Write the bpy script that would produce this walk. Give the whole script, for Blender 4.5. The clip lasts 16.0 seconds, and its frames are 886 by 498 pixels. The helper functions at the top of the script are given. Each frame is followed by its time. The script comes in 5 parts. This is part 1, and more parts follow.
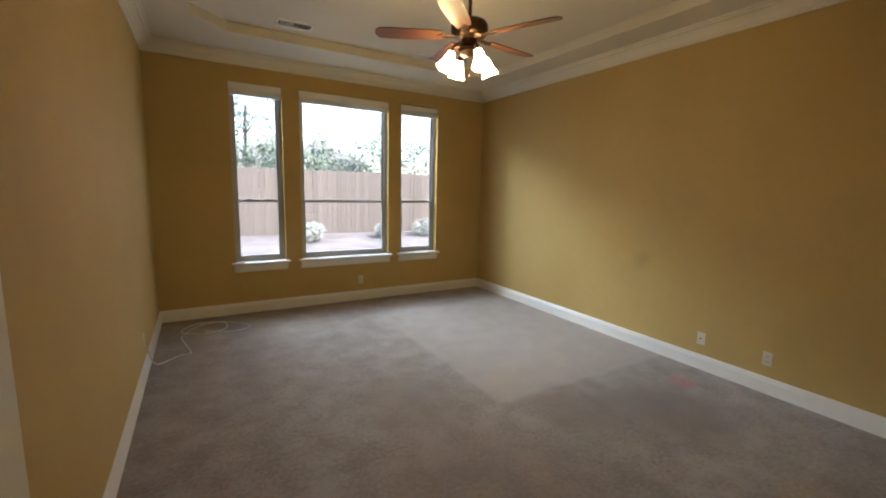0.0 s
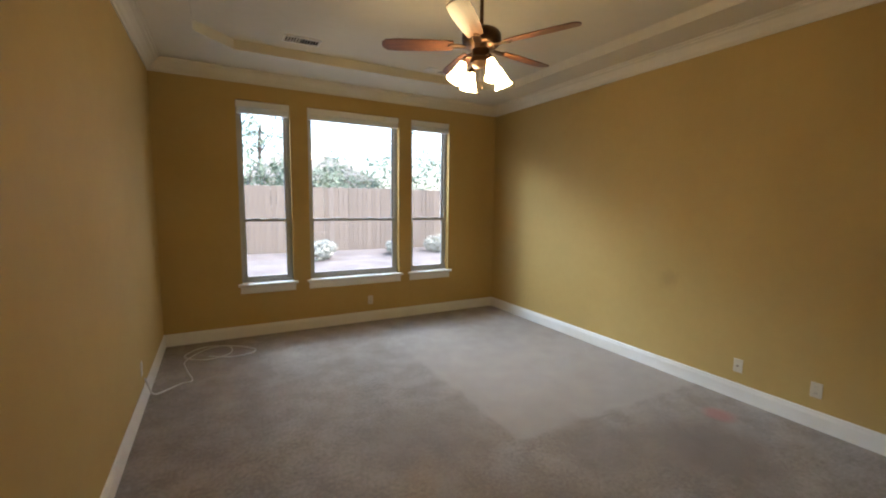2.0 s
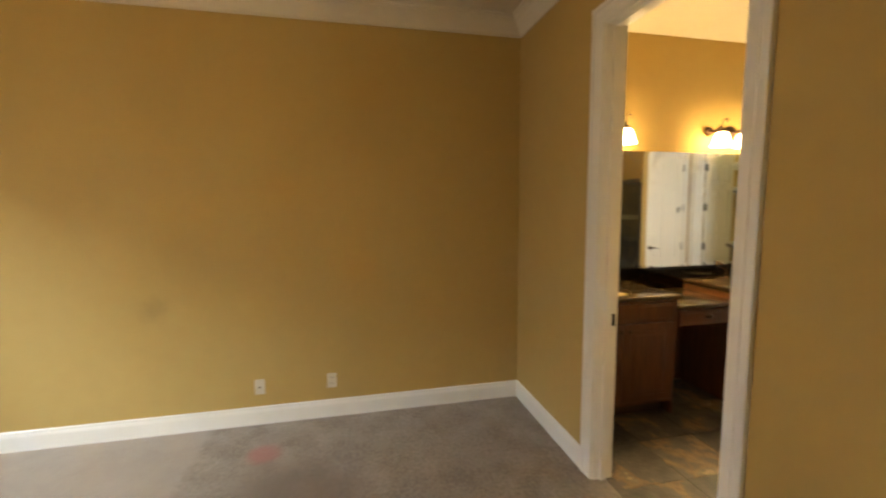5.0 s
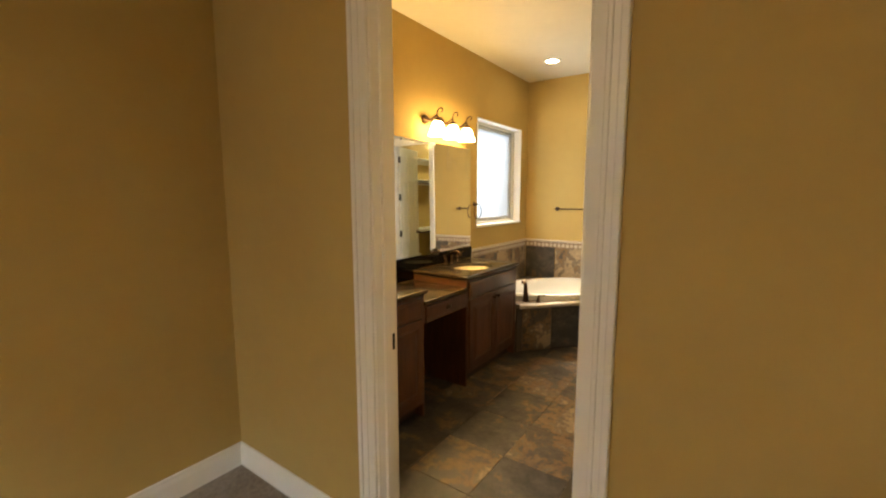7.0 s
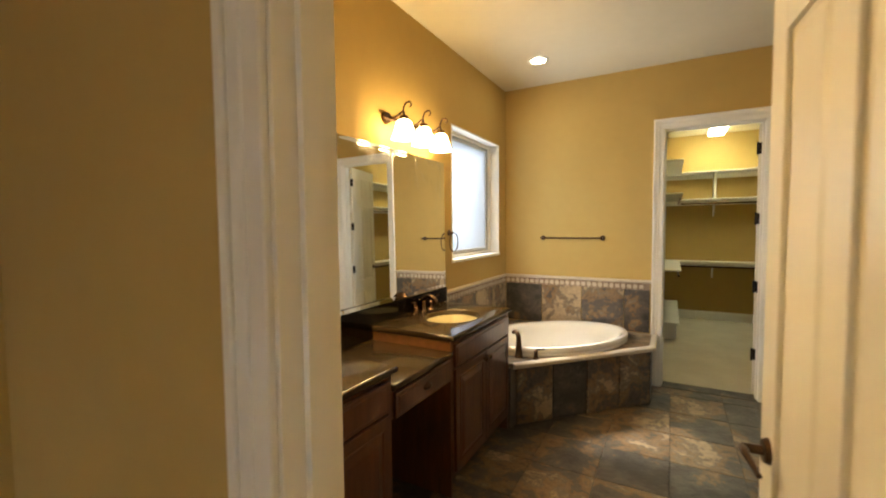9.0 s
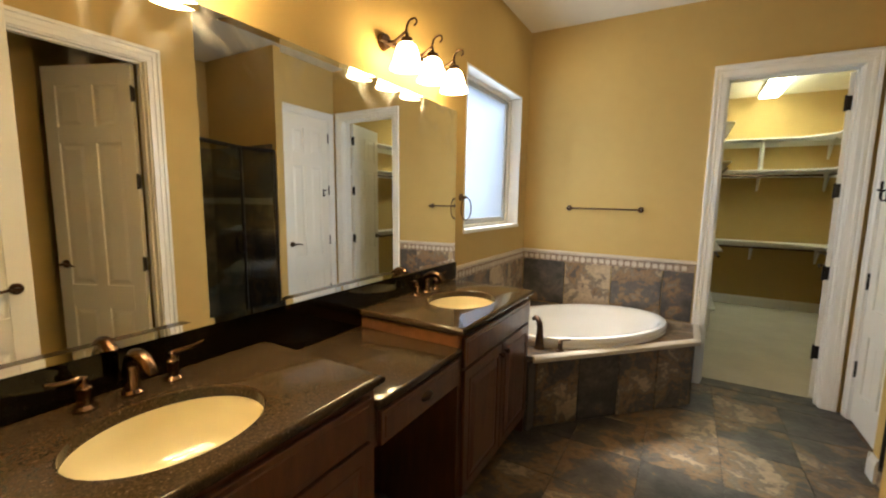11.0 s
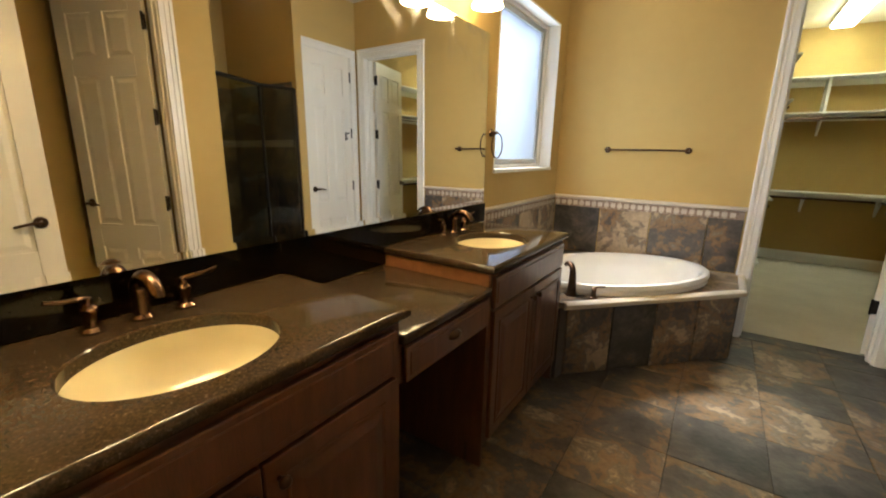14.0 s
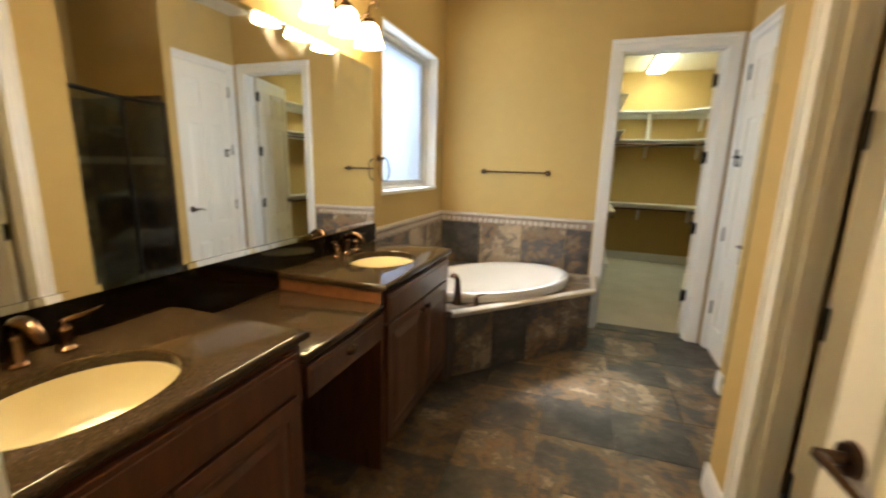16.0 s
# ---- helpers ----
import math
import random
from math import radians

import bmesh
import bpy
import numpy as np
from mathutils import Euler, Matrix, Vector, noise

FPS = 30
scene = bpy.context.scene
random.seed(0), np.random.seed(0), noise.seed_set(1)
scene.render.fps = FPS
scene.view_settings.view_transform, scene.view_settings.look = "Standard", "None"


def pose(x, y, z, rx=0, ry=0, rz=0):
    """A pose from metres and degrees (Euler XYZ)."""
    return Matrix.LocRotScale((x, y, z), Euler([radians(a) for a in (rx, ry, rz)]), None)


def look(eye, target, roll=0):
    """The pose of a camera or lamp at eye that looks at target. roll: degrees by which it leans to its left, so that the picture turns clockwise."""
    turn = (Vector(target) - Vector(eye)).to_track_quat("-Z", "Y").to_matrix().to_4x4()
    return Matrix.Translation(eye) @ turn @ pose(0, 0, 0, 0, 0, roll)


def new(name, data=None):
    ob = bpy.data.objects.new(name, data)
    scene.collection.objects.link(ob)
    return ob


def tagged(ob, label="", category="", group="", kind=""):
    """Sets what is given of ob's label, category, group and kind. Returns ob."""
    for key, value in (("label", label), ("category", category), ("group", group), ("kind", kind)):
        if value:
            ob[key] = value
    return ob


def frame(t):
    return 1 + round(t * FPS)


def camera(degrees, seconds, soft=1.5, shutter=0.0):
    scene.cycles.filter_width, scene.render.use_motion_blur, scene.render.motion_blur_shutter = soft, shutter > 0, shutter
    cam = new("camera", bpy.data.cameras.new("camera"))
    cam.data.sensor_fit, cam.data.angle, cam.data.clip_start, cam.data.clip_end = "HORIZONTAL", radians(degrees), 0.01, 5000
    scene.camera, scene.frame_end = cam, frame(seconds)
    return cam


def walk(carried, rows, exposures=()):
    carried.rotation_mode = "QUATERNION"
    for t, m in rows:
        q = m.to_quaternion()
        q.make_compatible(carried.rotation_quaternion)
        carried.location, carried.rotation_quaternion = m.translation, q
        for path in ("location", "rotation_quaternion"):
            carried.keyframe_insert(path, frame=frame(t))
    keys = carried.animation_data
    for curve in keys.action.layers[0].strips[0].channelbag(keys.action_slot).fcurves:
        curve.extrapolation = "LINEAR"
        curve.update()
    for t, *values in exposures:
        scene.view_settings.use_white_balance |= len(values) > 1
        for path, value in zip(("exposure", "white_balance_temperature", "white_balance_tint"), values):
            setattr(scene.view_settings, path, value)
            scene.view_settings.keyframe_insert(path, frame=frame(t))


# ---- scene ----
cam = camera(94.0, 16.0, soft=2.0, shutter=0.5)

PATH = [
    (0, (-3.871, 0.117, 1.575), (-2.869, 1.823, 1.286), 1.4),
    (0.5, (-3.854, 0.099, 1.555), (-2.879, 1.823, 1.275), 1.5),
    (1, (-3.836, 0.125, 1.556), (-2.813, 1.816, 1.253), 1.7),
    (1.5, (-3.83, 0.194, 1.572), (-2.756, 1.849, 1.245), 2.0),
    (2, (-3.761, 0.299, 1.599), (-2.809, 2.045, 1.379), 0.7),
    (2.5, (-3.706, 0.418, 1.591), (-2.549, 2.03, 1.341), 0.5),
    (3, (-3.626, 0.561, 1.572), (-2.073, 1.789, 1.292), 1.9),
    (3.5, (-3.569, 0.743, 1.598), (-1.723, 1.461, 1.32), -1.1),
    (4, (-3.429, 0.914, 1.598), (-1.474, 1.296, 1.419), -0.1),
    (4.5, (-3.31, 1.152, 1.602), (-1.316, 1.206, 1.448), 1.9),
    (5, (-3.164, 1.336, 1.6), (-1.221, 0.906, 1.397), -0.4),
    (5.2, (-3.114, 1.349, 1.592), (-1.216, 0.757, 1.375), -0.3),
    (7.3, (-2.193, 1.081, 1.573), (-1.085, -0.567, 1.334), -0.0),
    (7.5, (-2.136, 1.003, 1.572), (-0.986, -0.621, 1.371), -0.3),
    (8, (-1.991, 0.816, 1.58), (-0.904, -0.857, 1.447), 0.5),
    (8.5, (-1.8, 0.622, 1.576), (-0.87, -1.148, 1.516), 0.7),
    (8.7, (-1.727, 0.533, 1.562), (-0.763, -1.218, 1.492), -0.4),
    (10.8, (-1.371, -0.059, 1.493), (-0.41, -1.798, 1.266), 1.6),
    (11, (-1.362, -0.084, 1.484), (-0.363, -1.799, 1.242), 1.1),
    (11.5, (-1.33, -0.147, 1.46), (-0.286, -1.829, 1.178), 1.3),
    (12, (-1.32, -0.167, 1.438), (-0.3, -1.853, 1.098), 1.7),
    (12.5, (-1.298, -0.18, 1.415), (-0.281, -1.86, 1.034), 1.4),
    (13, (-1.276, -0.188, 1.388), (-0.229, -1.839, 0.969), 1.3),
    (13.5, (-1.281, -0.191, 1.384), (-0.22, -1.83, 0.947), 1.1),
    (14, (-1.275, -0.186, 1.369), (-0.203, -1.812, 0.912), 1.3),
    (14.5, (-1.282, -0.165, 1.365), (-0.22, -1.792, 0.892), 1.3),
    (15, (-1.296, -0.121, 1.377), (-0.261, -1.769, 0.915), 1.5),
    (15.5, (-1.29, -0.083, 1.378), (-0.348, -1.796, 0.954), 2.0),
    (16, (-1.371, -0.034, 1.451), (-0.746, -1.893, 1.06), 1.8),
]
walk(cam, [(t, look(eye, target, roll)) for t, eye, target, roll in PATH], exposures=[(0.0, 2.96, 5950, 10), (2.5, 2.95, 5950, 10), (3.0, 2.95, 6000, 10), (3.5, 3.04, 6500, 10), (4.5, 3.28, 6950, 10), (5.2, 3.42, 7050, 10), (7.3, 3.32, 7400, 10), (8.7, 3.2, 7000, 10), (10.8, 3.06, 5950, 10), (14.0, 3.13, 5850, 10), (16.0, 3.27, 5800, 10)])

# ---- world and light ----
world = bpy.data.worlds.new("sky")
scene.world = world
world.use_nodes = True
wn = world.node_tree
sky = wn.nodes.new("ShaderNodeTexSky")
sky.sky_type = "NISHITA"
sky.sun_disc = False
sky.sun_elevation = radians(52)
sky.sun_rotation = radians(100)
sky.dust_density = 3.0
wn.links.new(sky.outputs[0], wn.nodes["Background"].inputs[0])
wn.nodes["Background"].inputs[1].default_value = 0.15


def lamp(name, kind, at, power, color, size=0.1, size_y=None, aim=None, angle=None):
    data = bpy.data.lights.new(name, kind)
    data.energy, data.color = power, color
    if kind == "AREA":
        data.shape = "RECTANGLE"
        data.size, data.size_y = size, size_y or size
    elif kind == "SUN":
        data.angle = radians(angle)
    else:
        data.shadow_soft_size = size
    ob = new(name, data)
    ob.matrix_world = look(at, aim) if aim else Matrix.Translation(at)
    return ob


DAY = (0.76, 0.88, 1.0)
lamp("sun_lamp", "SUN", (30, -5, 39), 0.9, (1, 0.96, 0.9), aim=(0, 0, 0), angle=12)
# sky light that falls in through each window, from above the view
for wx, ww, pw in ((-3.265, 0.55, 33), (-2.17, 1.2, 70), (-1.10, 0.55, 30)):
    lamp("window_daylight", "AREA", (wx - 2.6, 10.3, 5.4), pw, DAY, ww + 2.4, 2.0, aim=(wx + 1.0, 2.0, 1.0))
lamp("bath_daylight", "AREA", (0.30, -3.25, 1.8), 3.0, DAY, 1.0, 1.0, aim=(-3, -3.25, 1.3))

# ---- materials ----
def material(name, c1, c2=None, scale=6.0, rough=0.6, bump=0.0, bump_scale=120.0, metal=0.0, stretch=(1, 1, 1), rough_var=0.08, island=0.0, coat=0.0, fine=0.4):
    m = bpy.data.materials.new(name)
    m.use_nodes = True
    nt = m.node_tree
    b = nt.nodes["Principled BSDF"]
    c2 = c2 or tuple(v * 0.86 for v in c1)
    tc = nt.nodes.new("ShaderNodeTexCoord")
    mp = nt.nodes.new("ShaderNodeMapping")
    mp.inputs["Scale"].default_value = stretch
    nt.links.new(tc.outputs["Object"], mp.inputs[0])
    n1 = nt.nodes.new("ShaderNodeTexNoise")
    n1.inputs["Scale"].default_value, n1.inputs["Detail"].default_value = scale, 6
    n2 = nt.nodes.new("ShaderNodeTexNoise")
    n2.inputs["Scale"].default_value, n2.inputs["Detail"].default_value = scale * 9, 3
    for n in (n1, n2):
        nt.links.new(mp.outputs[0], n.inputs["Vector"])
    add = nt.nodes.new("ShaderNodeMath")
    add.operation = "MULTIPLY_ADD"
    add.inputs[1].default_value = fine
    nt.links.new(n2.outputs[0], add.inputs[0])
    nt.links.new(n1.outputs[0], add.inputs[2])
    ramp = nt.nodes.new("ShaderNodeMapRange")
    ramp.inputs[1].default_value, ramp.inputs[2].default_value = 0.3 + fine * 0.5, 0.7 + fine * 0.5
    nt.links.new(add.outputs[0], ramp.inputs[0])
    mix = nt.nodes.new("ShaderNodeMix")
    mix.data_type = "RGBA"
    mix.inputs[6].default_value, mix.inputs[7].default_value = (*c1, 1), (*c2, 1)
    nt.links.new(ramp.outputs[0], mix.inputs[0])
    color = mix.outputs[2]
    if island:
        info = nt.nodes.new("ShaderNodeObjectInfo")
        hsv = nt.nodes.new("ShaderNodeHueSaturation")
        mr = nt.nodes.new("ShaderNodeMapRange")
        mr.inputs[3].default_value, mr.inputs[4].default_value = 1 - island, 1 + island
        nt.links.new(info.outputs["Random"], mr.inputs[0])
        nt.links.new(mr.outputs[0], hsv.inputs["Value"])
        nt.links.new(color, hsv.inputs["Color"])
        color = hsv.outputs[0]
    nt.links.new(color, b.inputs["Base Color"])
    rr = nt.nodes.new("ShaderNodeMapRange")
    rr.inputs[3].default_value, rr.inputs[4].default_value = max(rough - rough_var, 0.02), min(rough + rough_var, 1)
    nt.links.new(n1.outputs[0], rr.inputs[0])
    nt.links.new(rr.outputs[0], b.inputs["Roughness"])
    b.inputs["Metallic"].default_value = metal
    b.inputs["Coat Weight"].default_value = coat
    if bump:
        nb = nt.nodes.new("ShaderNodeTexNoise")
        nb.inputs["Scale"].default_value, nb.inputs["Detail"].default_value = bump_scale, 4
        nt.links.new(mp.outputs[0], nb.inputs["Vector"])
        bp = nt.nodes.new("ShaderNodeBump")
        bp.inputs["Strength"].default_value, bp.inputs["Distance"].default_value = bump, 0.004
        nt.links.new(nb.outputs[0], bp.inputs["Height"])
        nt.links.new(bp.outputs[0], b.inputs["Normal"])
    return m


def emitter(name, color, strength):
    m = bpy.data.materials.new(name)
    m.use_nodes = True
    b = m.node_tree.nodes["Principled BSDF"]
    b.inputs["Base Color"].default_value = (0.9, 0.88, 0.82, 1)
    b.inputs["Emission Color"].default_value = (*color, 1)
    b.inputs["Emission Strength"].default_value = strength
    b.inputs["Roughness"].default_value = 0.4
    return m


def slate(name, gain=1.0, scale=2.6, shift=0.06, bias=0.0):
    """Grey slate with rusty and ochre clouds, different on every tile."""
    m = material(name, (0.1, 0.1, 0.1), rough=0.44, bump=0.9, bump_scale=34, rough_var=0.2)
    nt = m.node_tree
    b = nt.nodes["Principled BSDF"]
    tc = nt.nodes.new("ShaderNodeTexCoord")
    info = nt.nodes.new("ShaderNodeObjectInfo")
    off = nt.nodes.new("ShaderNodeVectorMath")
    off.operation = "MULTIPLY_ADD"
    comb = nt.nodes.new("ShaderNodeCombineXYZ")
    for i, k in enumerate((37.0, 91.0, 53.0)):
        mm = nt.nodes.new("ShaderNodeMath")
        mm.operation = "MULTIPLY"
        mm.inputs[1].default_value = k
        nt.links.new(info.outputs["Random"], mm.inputs[0])
        nt.links.new(mm.outputs[0], comb.inputs[i])
    off.inputs[1].default_value = (1, 1, 1)
    nt.links.new(tc.outputs["Object"], off.inputs[0])
    nt.links.new(comb.outputs[0], off.inputs[2])
    n1 = nt.nodes.new("ShaderNodeTexNoise")
    n1.inputs["Scale"].default_value, n1.inputs["Detail"].default_value, n1.inputs["Distortion"].default_value = scale, 12, 0.25
    n1.inputs["Roughness"].default_value = 0.66
    n2 = nt.nodes.new("ShaderNodeTexNoise")
    n2.inputs["Scale"].default_value, n2.inputs["Detail"].default_value = scale * 8, 9
    for n in (n1, n2):
        nt.links.new(off.outputs[0], n.inputs["Vector"])
    # every tile is shifted towards grey or towards rust
    mr = nt.nodes.new("ShaderNodeMapRange")
    mr.inputs[3].default_value, mr.inputs[4].default_value = bias - shift, bias + shift * 0.85
    nt.links.new(info.outputs["Random"], mr.inputs[0])
    add = nt.nodes.new("ShaderNodeMath")
    nt.links.new(n1.outputs[0], add.inputs[0])
    nt.links.new(mr.outputs[0], add.inputs[1])
    ramp = nt.nodes.new("ShaderNodeValToRGB")
    e = ramp.color_ramp.elements
    stops = ((0.34, (0.030, 0.026, 0.022)), (0.45, (0.066, 0.058, 0.049)), (0.512, (0.094, 0.078, 0.060)), (0.522, (0.150, 0.088, 0.042)),
             (0.565, (0.215, 0.135, 0.066)), (0.60, (0.125, 0.100, 0.074)), (0.66, (0.36, 0.27, 0.165)))
    while len(e) < len(stops):
        e.new(0.5)
    for el, (p, c) in zip(e, stops):
        el.position, el.color = p, (*(v * gain for v in c), 1)
    nt.links.new(add.outputs[0], ramp.inputs[0])
    mix = nt.nodes.new("ShaderNodeMix")
    mix.data_type, mix.blend_type = "RGBA", "OVERLAY"
    mix.inputs[0].default_value = 0.45
    nt.links.new(ramp.outputs[0], mix.inputs[6])
    nt.links.new(n2.outputs[0], mix.inputs[7])
    nt.links.new(mix.outputs[2], b.inputs["Base Color"])
    return m


def granite(name, dark=1.0):
    m = material(name, (0.05, 0.04, 0.03), rough=0.085, rough_var=0.03)
    nt = m.node_tree
    b = nt.nodes["Principled BSDF"]
    tc = nt.nodes.new("ShaderNodeTexCoord")
    v = nt.nodes.new("ShaderNodeTexVoronoi")
    v.inputs["Scale"].default_value = 300
    n = nt.nodes.new("ShaderNodeTexNoise")
    n.inputs["Scale"].default_value, n.inputs["Detail"].default_value = 120, 5
    for k in (v, n):
        nt.links.new(tc.outputs["Object"], k.inputs["Vector"])
    sep = nt.nodes.new("ShaderNodeSeparateColor")
    nt.links.new(v.outputs["Color"], sep.inputs[0])
    add = nt.nodes.new("ShaderNodeMath")
    add.operation = "MULTIPLY_ADD"
    add.inputs[1].default_value = 0.36
    nt.links.new(sep.outputs[0], add.inputs[0])
    nt.links.new(n.outputs[0], add.inputs[2])
    ramp = nt.nodes.new("ShaderNodeValToRGB")
    e = ramp.color_ramp.elements
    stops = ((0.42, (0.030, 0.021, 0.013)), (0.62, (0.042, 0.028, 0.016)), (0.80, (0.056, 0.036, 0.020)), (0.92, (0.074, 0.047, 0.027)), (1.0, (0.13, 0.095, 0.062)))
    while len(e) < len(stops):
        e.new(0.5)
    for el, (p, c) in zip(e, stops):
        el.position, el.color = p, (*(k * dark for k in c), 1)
    nt.links.new(add.outputs[0], ramp.inputs[0])
    nt.links.new(ramp.outputs[0], b.inputs["Base Color"])
    b.inputs["Specular IOR Level"].default_value = 0.27
    return m


def glass(name, tint=(1, 1, 1), rough=0.0):
    m = bpy.data.materials.new(name)
    m.use_nodes = True
    b = m.node_tree.nodes["Principled BSDF"]
    b.inputs["Base Color"].default_value = (*tint, 1)
    b.inputs["Transmission Weight"].default_value = 1.0
    b.inputs["Roughness"].default_value = rough
    b.inputs["IOR"].default_value = 1.45
    return m


def carpet_material():
    m = material("carpet", (0.31, 0.26, 0.208), (0.19, 0.155, 0.122), scale=4.6, rough=0.97, bump=1.0, bump_scale=170, rough_var=0.02, fine=0.9)
    nt = m.node_tree
    b = nt.nodes["Principled BSDF"]
    b.inputs["Sheen Weight"].default_value = 0.25
    src = b.inputs["Base Color"].links[0].from_socket
    tc = nt.nodes.new("ShaderNodeTexCoord")
    warp = nt.nodes.new("ShaderNodeTexNoise")
    warp.inputs["Scale"].default_value, warp.inputs["Detail"].default_value = 3.2, 7
    nt.links.new(tc.outputs["Object"], warp.inputs["Vector"])
    wv = nt.nodes.new("ShaderNodeVectorMath")
    wv.operation = "MULTIPLY_ADD"
    wv.inputs[1].default_value = (0.10, 0.10, 0)
    nt.links.new(warp.outputs["Color"], wv.inputs[0])
    nt.links.new(tc.outputs["Object"], wv.inputs[2])
    sp = nt.nodes.new("ShaderNodeSeparateXYZ")
    nt.links.new(wv.outputs[0], sp.inputs[0])

    def step(sock, a, c):
        r = nt.nodes.new("ShaderNodeMapRange")
        r.interpolation_type = "SMOOTHSTEP"
        r.inputs[1].default_value, r.inputs[2].default_value = a, c
        nt.links.new(sock, r.inputs[0])
        return r.outputs[0]

    def times(p, q):
        r = nt.nodes.new("ShaderNodeMath")
        r.operation = "MULTIPLY"
        nt.links.new(p, r.inputs[0])
        nt.links.new(q, r.inputs[1])
        return r.outputs[0]

    # cleaner patch where a bed stood
    patch = times(times(step(sp.outputs[0], -2.0, -1.93), step(sp.outputs[1], 2.38, 2.45)), step(sp.outputs[1], 5.6, 3.6))
    mix = nt.nodes.new("ShaderNodeMix")
    mix.data_type = "RGBA"
    mix.inputs[7].default_value = (0.36, 0.305, 0.25, 1)
    k = nt.nodes.new("ShaderNodeMath")
    k.operation = "MULTIPLY"
    k.inputs[1].default_value = 0.65
    nt.links.new(patch, k.inputs[0])
    nt.links.new(k.outputs[0], mix.inputs[0])
    nt.links.new(src, mix.inputs[6])

    # round spots: a pink spill and dark traffic stains
    def spot(base, x, y, r, color, amount):
        d = nt.nodes.new("ShaderNodeVectorMath")
        d.operation = "DISTANCE"
        d.inputs[1].default_value = (x + 0.05, y + 0.05, 0)
        nt.links.new(wv.outputs[0], d.inputs[0])
        f = step(d.outputs["Value"], r, r * 0.35)
        g = nt.nodes.new("ShaderNodeMath")
        g.operation = "MULTIPLY"
        g.inputs[1].default_value = amount
        nt.links.new(f, g.inputs[0])
        mx = nt.nodes.new("ShaderNodeMix")
        mx.data_type = "RGBA"
        mx.inputs[7].default_value = (*color, 1)
        nt.links.new(g.outputs[0], mx.inputs[0])
        nt.links.new(base, mx.inputs[6])
        return mx.outputs[2]

    c = spot(mix.outputs[2], -0.42, 1.93, 0.15, (0.36, 0.14, 0.12), 0.8)
    c = spot(c, -0.95, 1.75, 0.55, (0.155, 0.115, 0.082), 0.75)
    c = spot(c, -1.55, 2.05, 0.45, (0.165, 0.125, 0.09), 0.6)
    c = spot(c, -2.55, 2.7, 0.6, (0.19, 0.145, 0.105), 0.5)
    c = spot(c, -2.6, 1.6, 0.9, (0.18, 0.135, 0.095), 0.45)
    nt.links.new(c, b.inputs["Base Color"])
    return m


M_WALL = material("tan_wall_paint", (0.50, 0.352, 0.122), (0.47, 0.327, 0.110), scale=1.3, rough=0.8, bump=0.25, bump_scale=260)
M_WALLMARK = material("scuffed_tan_wall_paint", (0.50, 0.352, 0.122), (0.47, 0.327, 0.110), scale=1.3, rough=0.8, bump=0.25, bump_scale=260)


def scuff(m, at, radius, color, amount):
    """A faint rubbed mark on a painted wall."""
    nt = m.node_tree
    b = nt.nodes["Principled BSDF"]
    src = b.inputs["Base Color"].links[0].from_socket
    tc = nt.nodes.new("ShaderNodeTexCoord")
    wob = nt.nodes.new("ShaderNodeTexNoise")
    wob.inputs["Scale"].default_value, wob.inputs["Detail"].default_value = 9, 5
    nt.links.new(tc.outputs["Object"], wob.inputs["Vector"])
    off = nt.nodes.new("ShaderNodeVectorMath")
    off.operation = "MULTIPLY_ADD"
    off.inputs[1].default_value = (0, 0.2, 0.2)
    nt.links.new(wob.outputs["Color"], off.inputs[0])
    nt.links.new(tc.outputs["Object"], off.inputs[2])
    d = nt.nodes.new("ShaderNodeVectorMath")
    d.operation = "DISTANCE"
    d.inputs[1].default_value = (at[0], at[1] + 0.1, at[2] + 0.1)
    nt.links.new(off.outputs[0], d.inputs[0])
    r = nt.nodes.new("ShaderNodeMapRange")
    r.interpolation_type = "SMOOTHSTEP"
    r.inputs[1].default_value, r.inputs[2].default_value, r.inputs[4].default_value = radius, radius * 0.2, amount
    nt.links.new(d.outputs["Value"], r.inputs[0])
    mix = nt.nodes.new("ShaderNodeMix")
    mix.data_type = "RGBA"
    mix.inputs[7].default_value = (*color, 1)
    nt.links.new(r.outputs[0], mix.inputs[0])
    nt.links.new(src, mix.inputs[6])
    nt.links.new(mix.outputs[2], b.inputs["Base Color"])


for _m in (M_WALL, M_WALLMARK):
    _m.node_tree.nodes["Principled BSDF"].inputs["Specular IOR Level"].default_value = 0.25
scuff(M_WALLMARK, (0, 2.68, 0.91), 0.13, (0.22, 0.15, 0.06), 0.26)
M_CREAM = material("cream_ceiling_paint", (0.72, 0.66, 0.52), (0.68, 0.62, 0.48), scale=1.5, rough=0.7, bump=0.2, bump_scale=220)
M_WHITE = material("white_trim_paint", (0.81, 0.79, 0.73), (0.77, 0.75, 0.68), scale=2.0, rough=0.32, bump=0.05, bump_scale=60)
M_DOOR = material("cream_door_paint", (0.82, 0.79, 0.70), (0.79, 0.76, 0.67), scale=1.5, rough=0.36, bump=0.08, bump_scale=90, stretch=(3, 3, 0.4))
M_CARPET = carpet_material()
M_CARPET2 = material("closet_carpet", (0.56, 0.51, 0.40), (0.49, 0.44, 0.34), scale=3, rough=0.97, bump=0.9, bump_scale=180)
M_SLATE = slate("slate_floor_tile", 0.92, 3.6, 0.085, 0.0)
M_SLATEW = slate("slate_wall_tile", 1.0, 4.6, 0.13, 0.015)
M_SLATEB = slate("ochre_slate_wall_tile", 1.08, 4.6, 0.12, 0.05)
M_SLATED = slate("dark_slate_apron_tile", 0.9, 4.6, 0.11, -0.005)
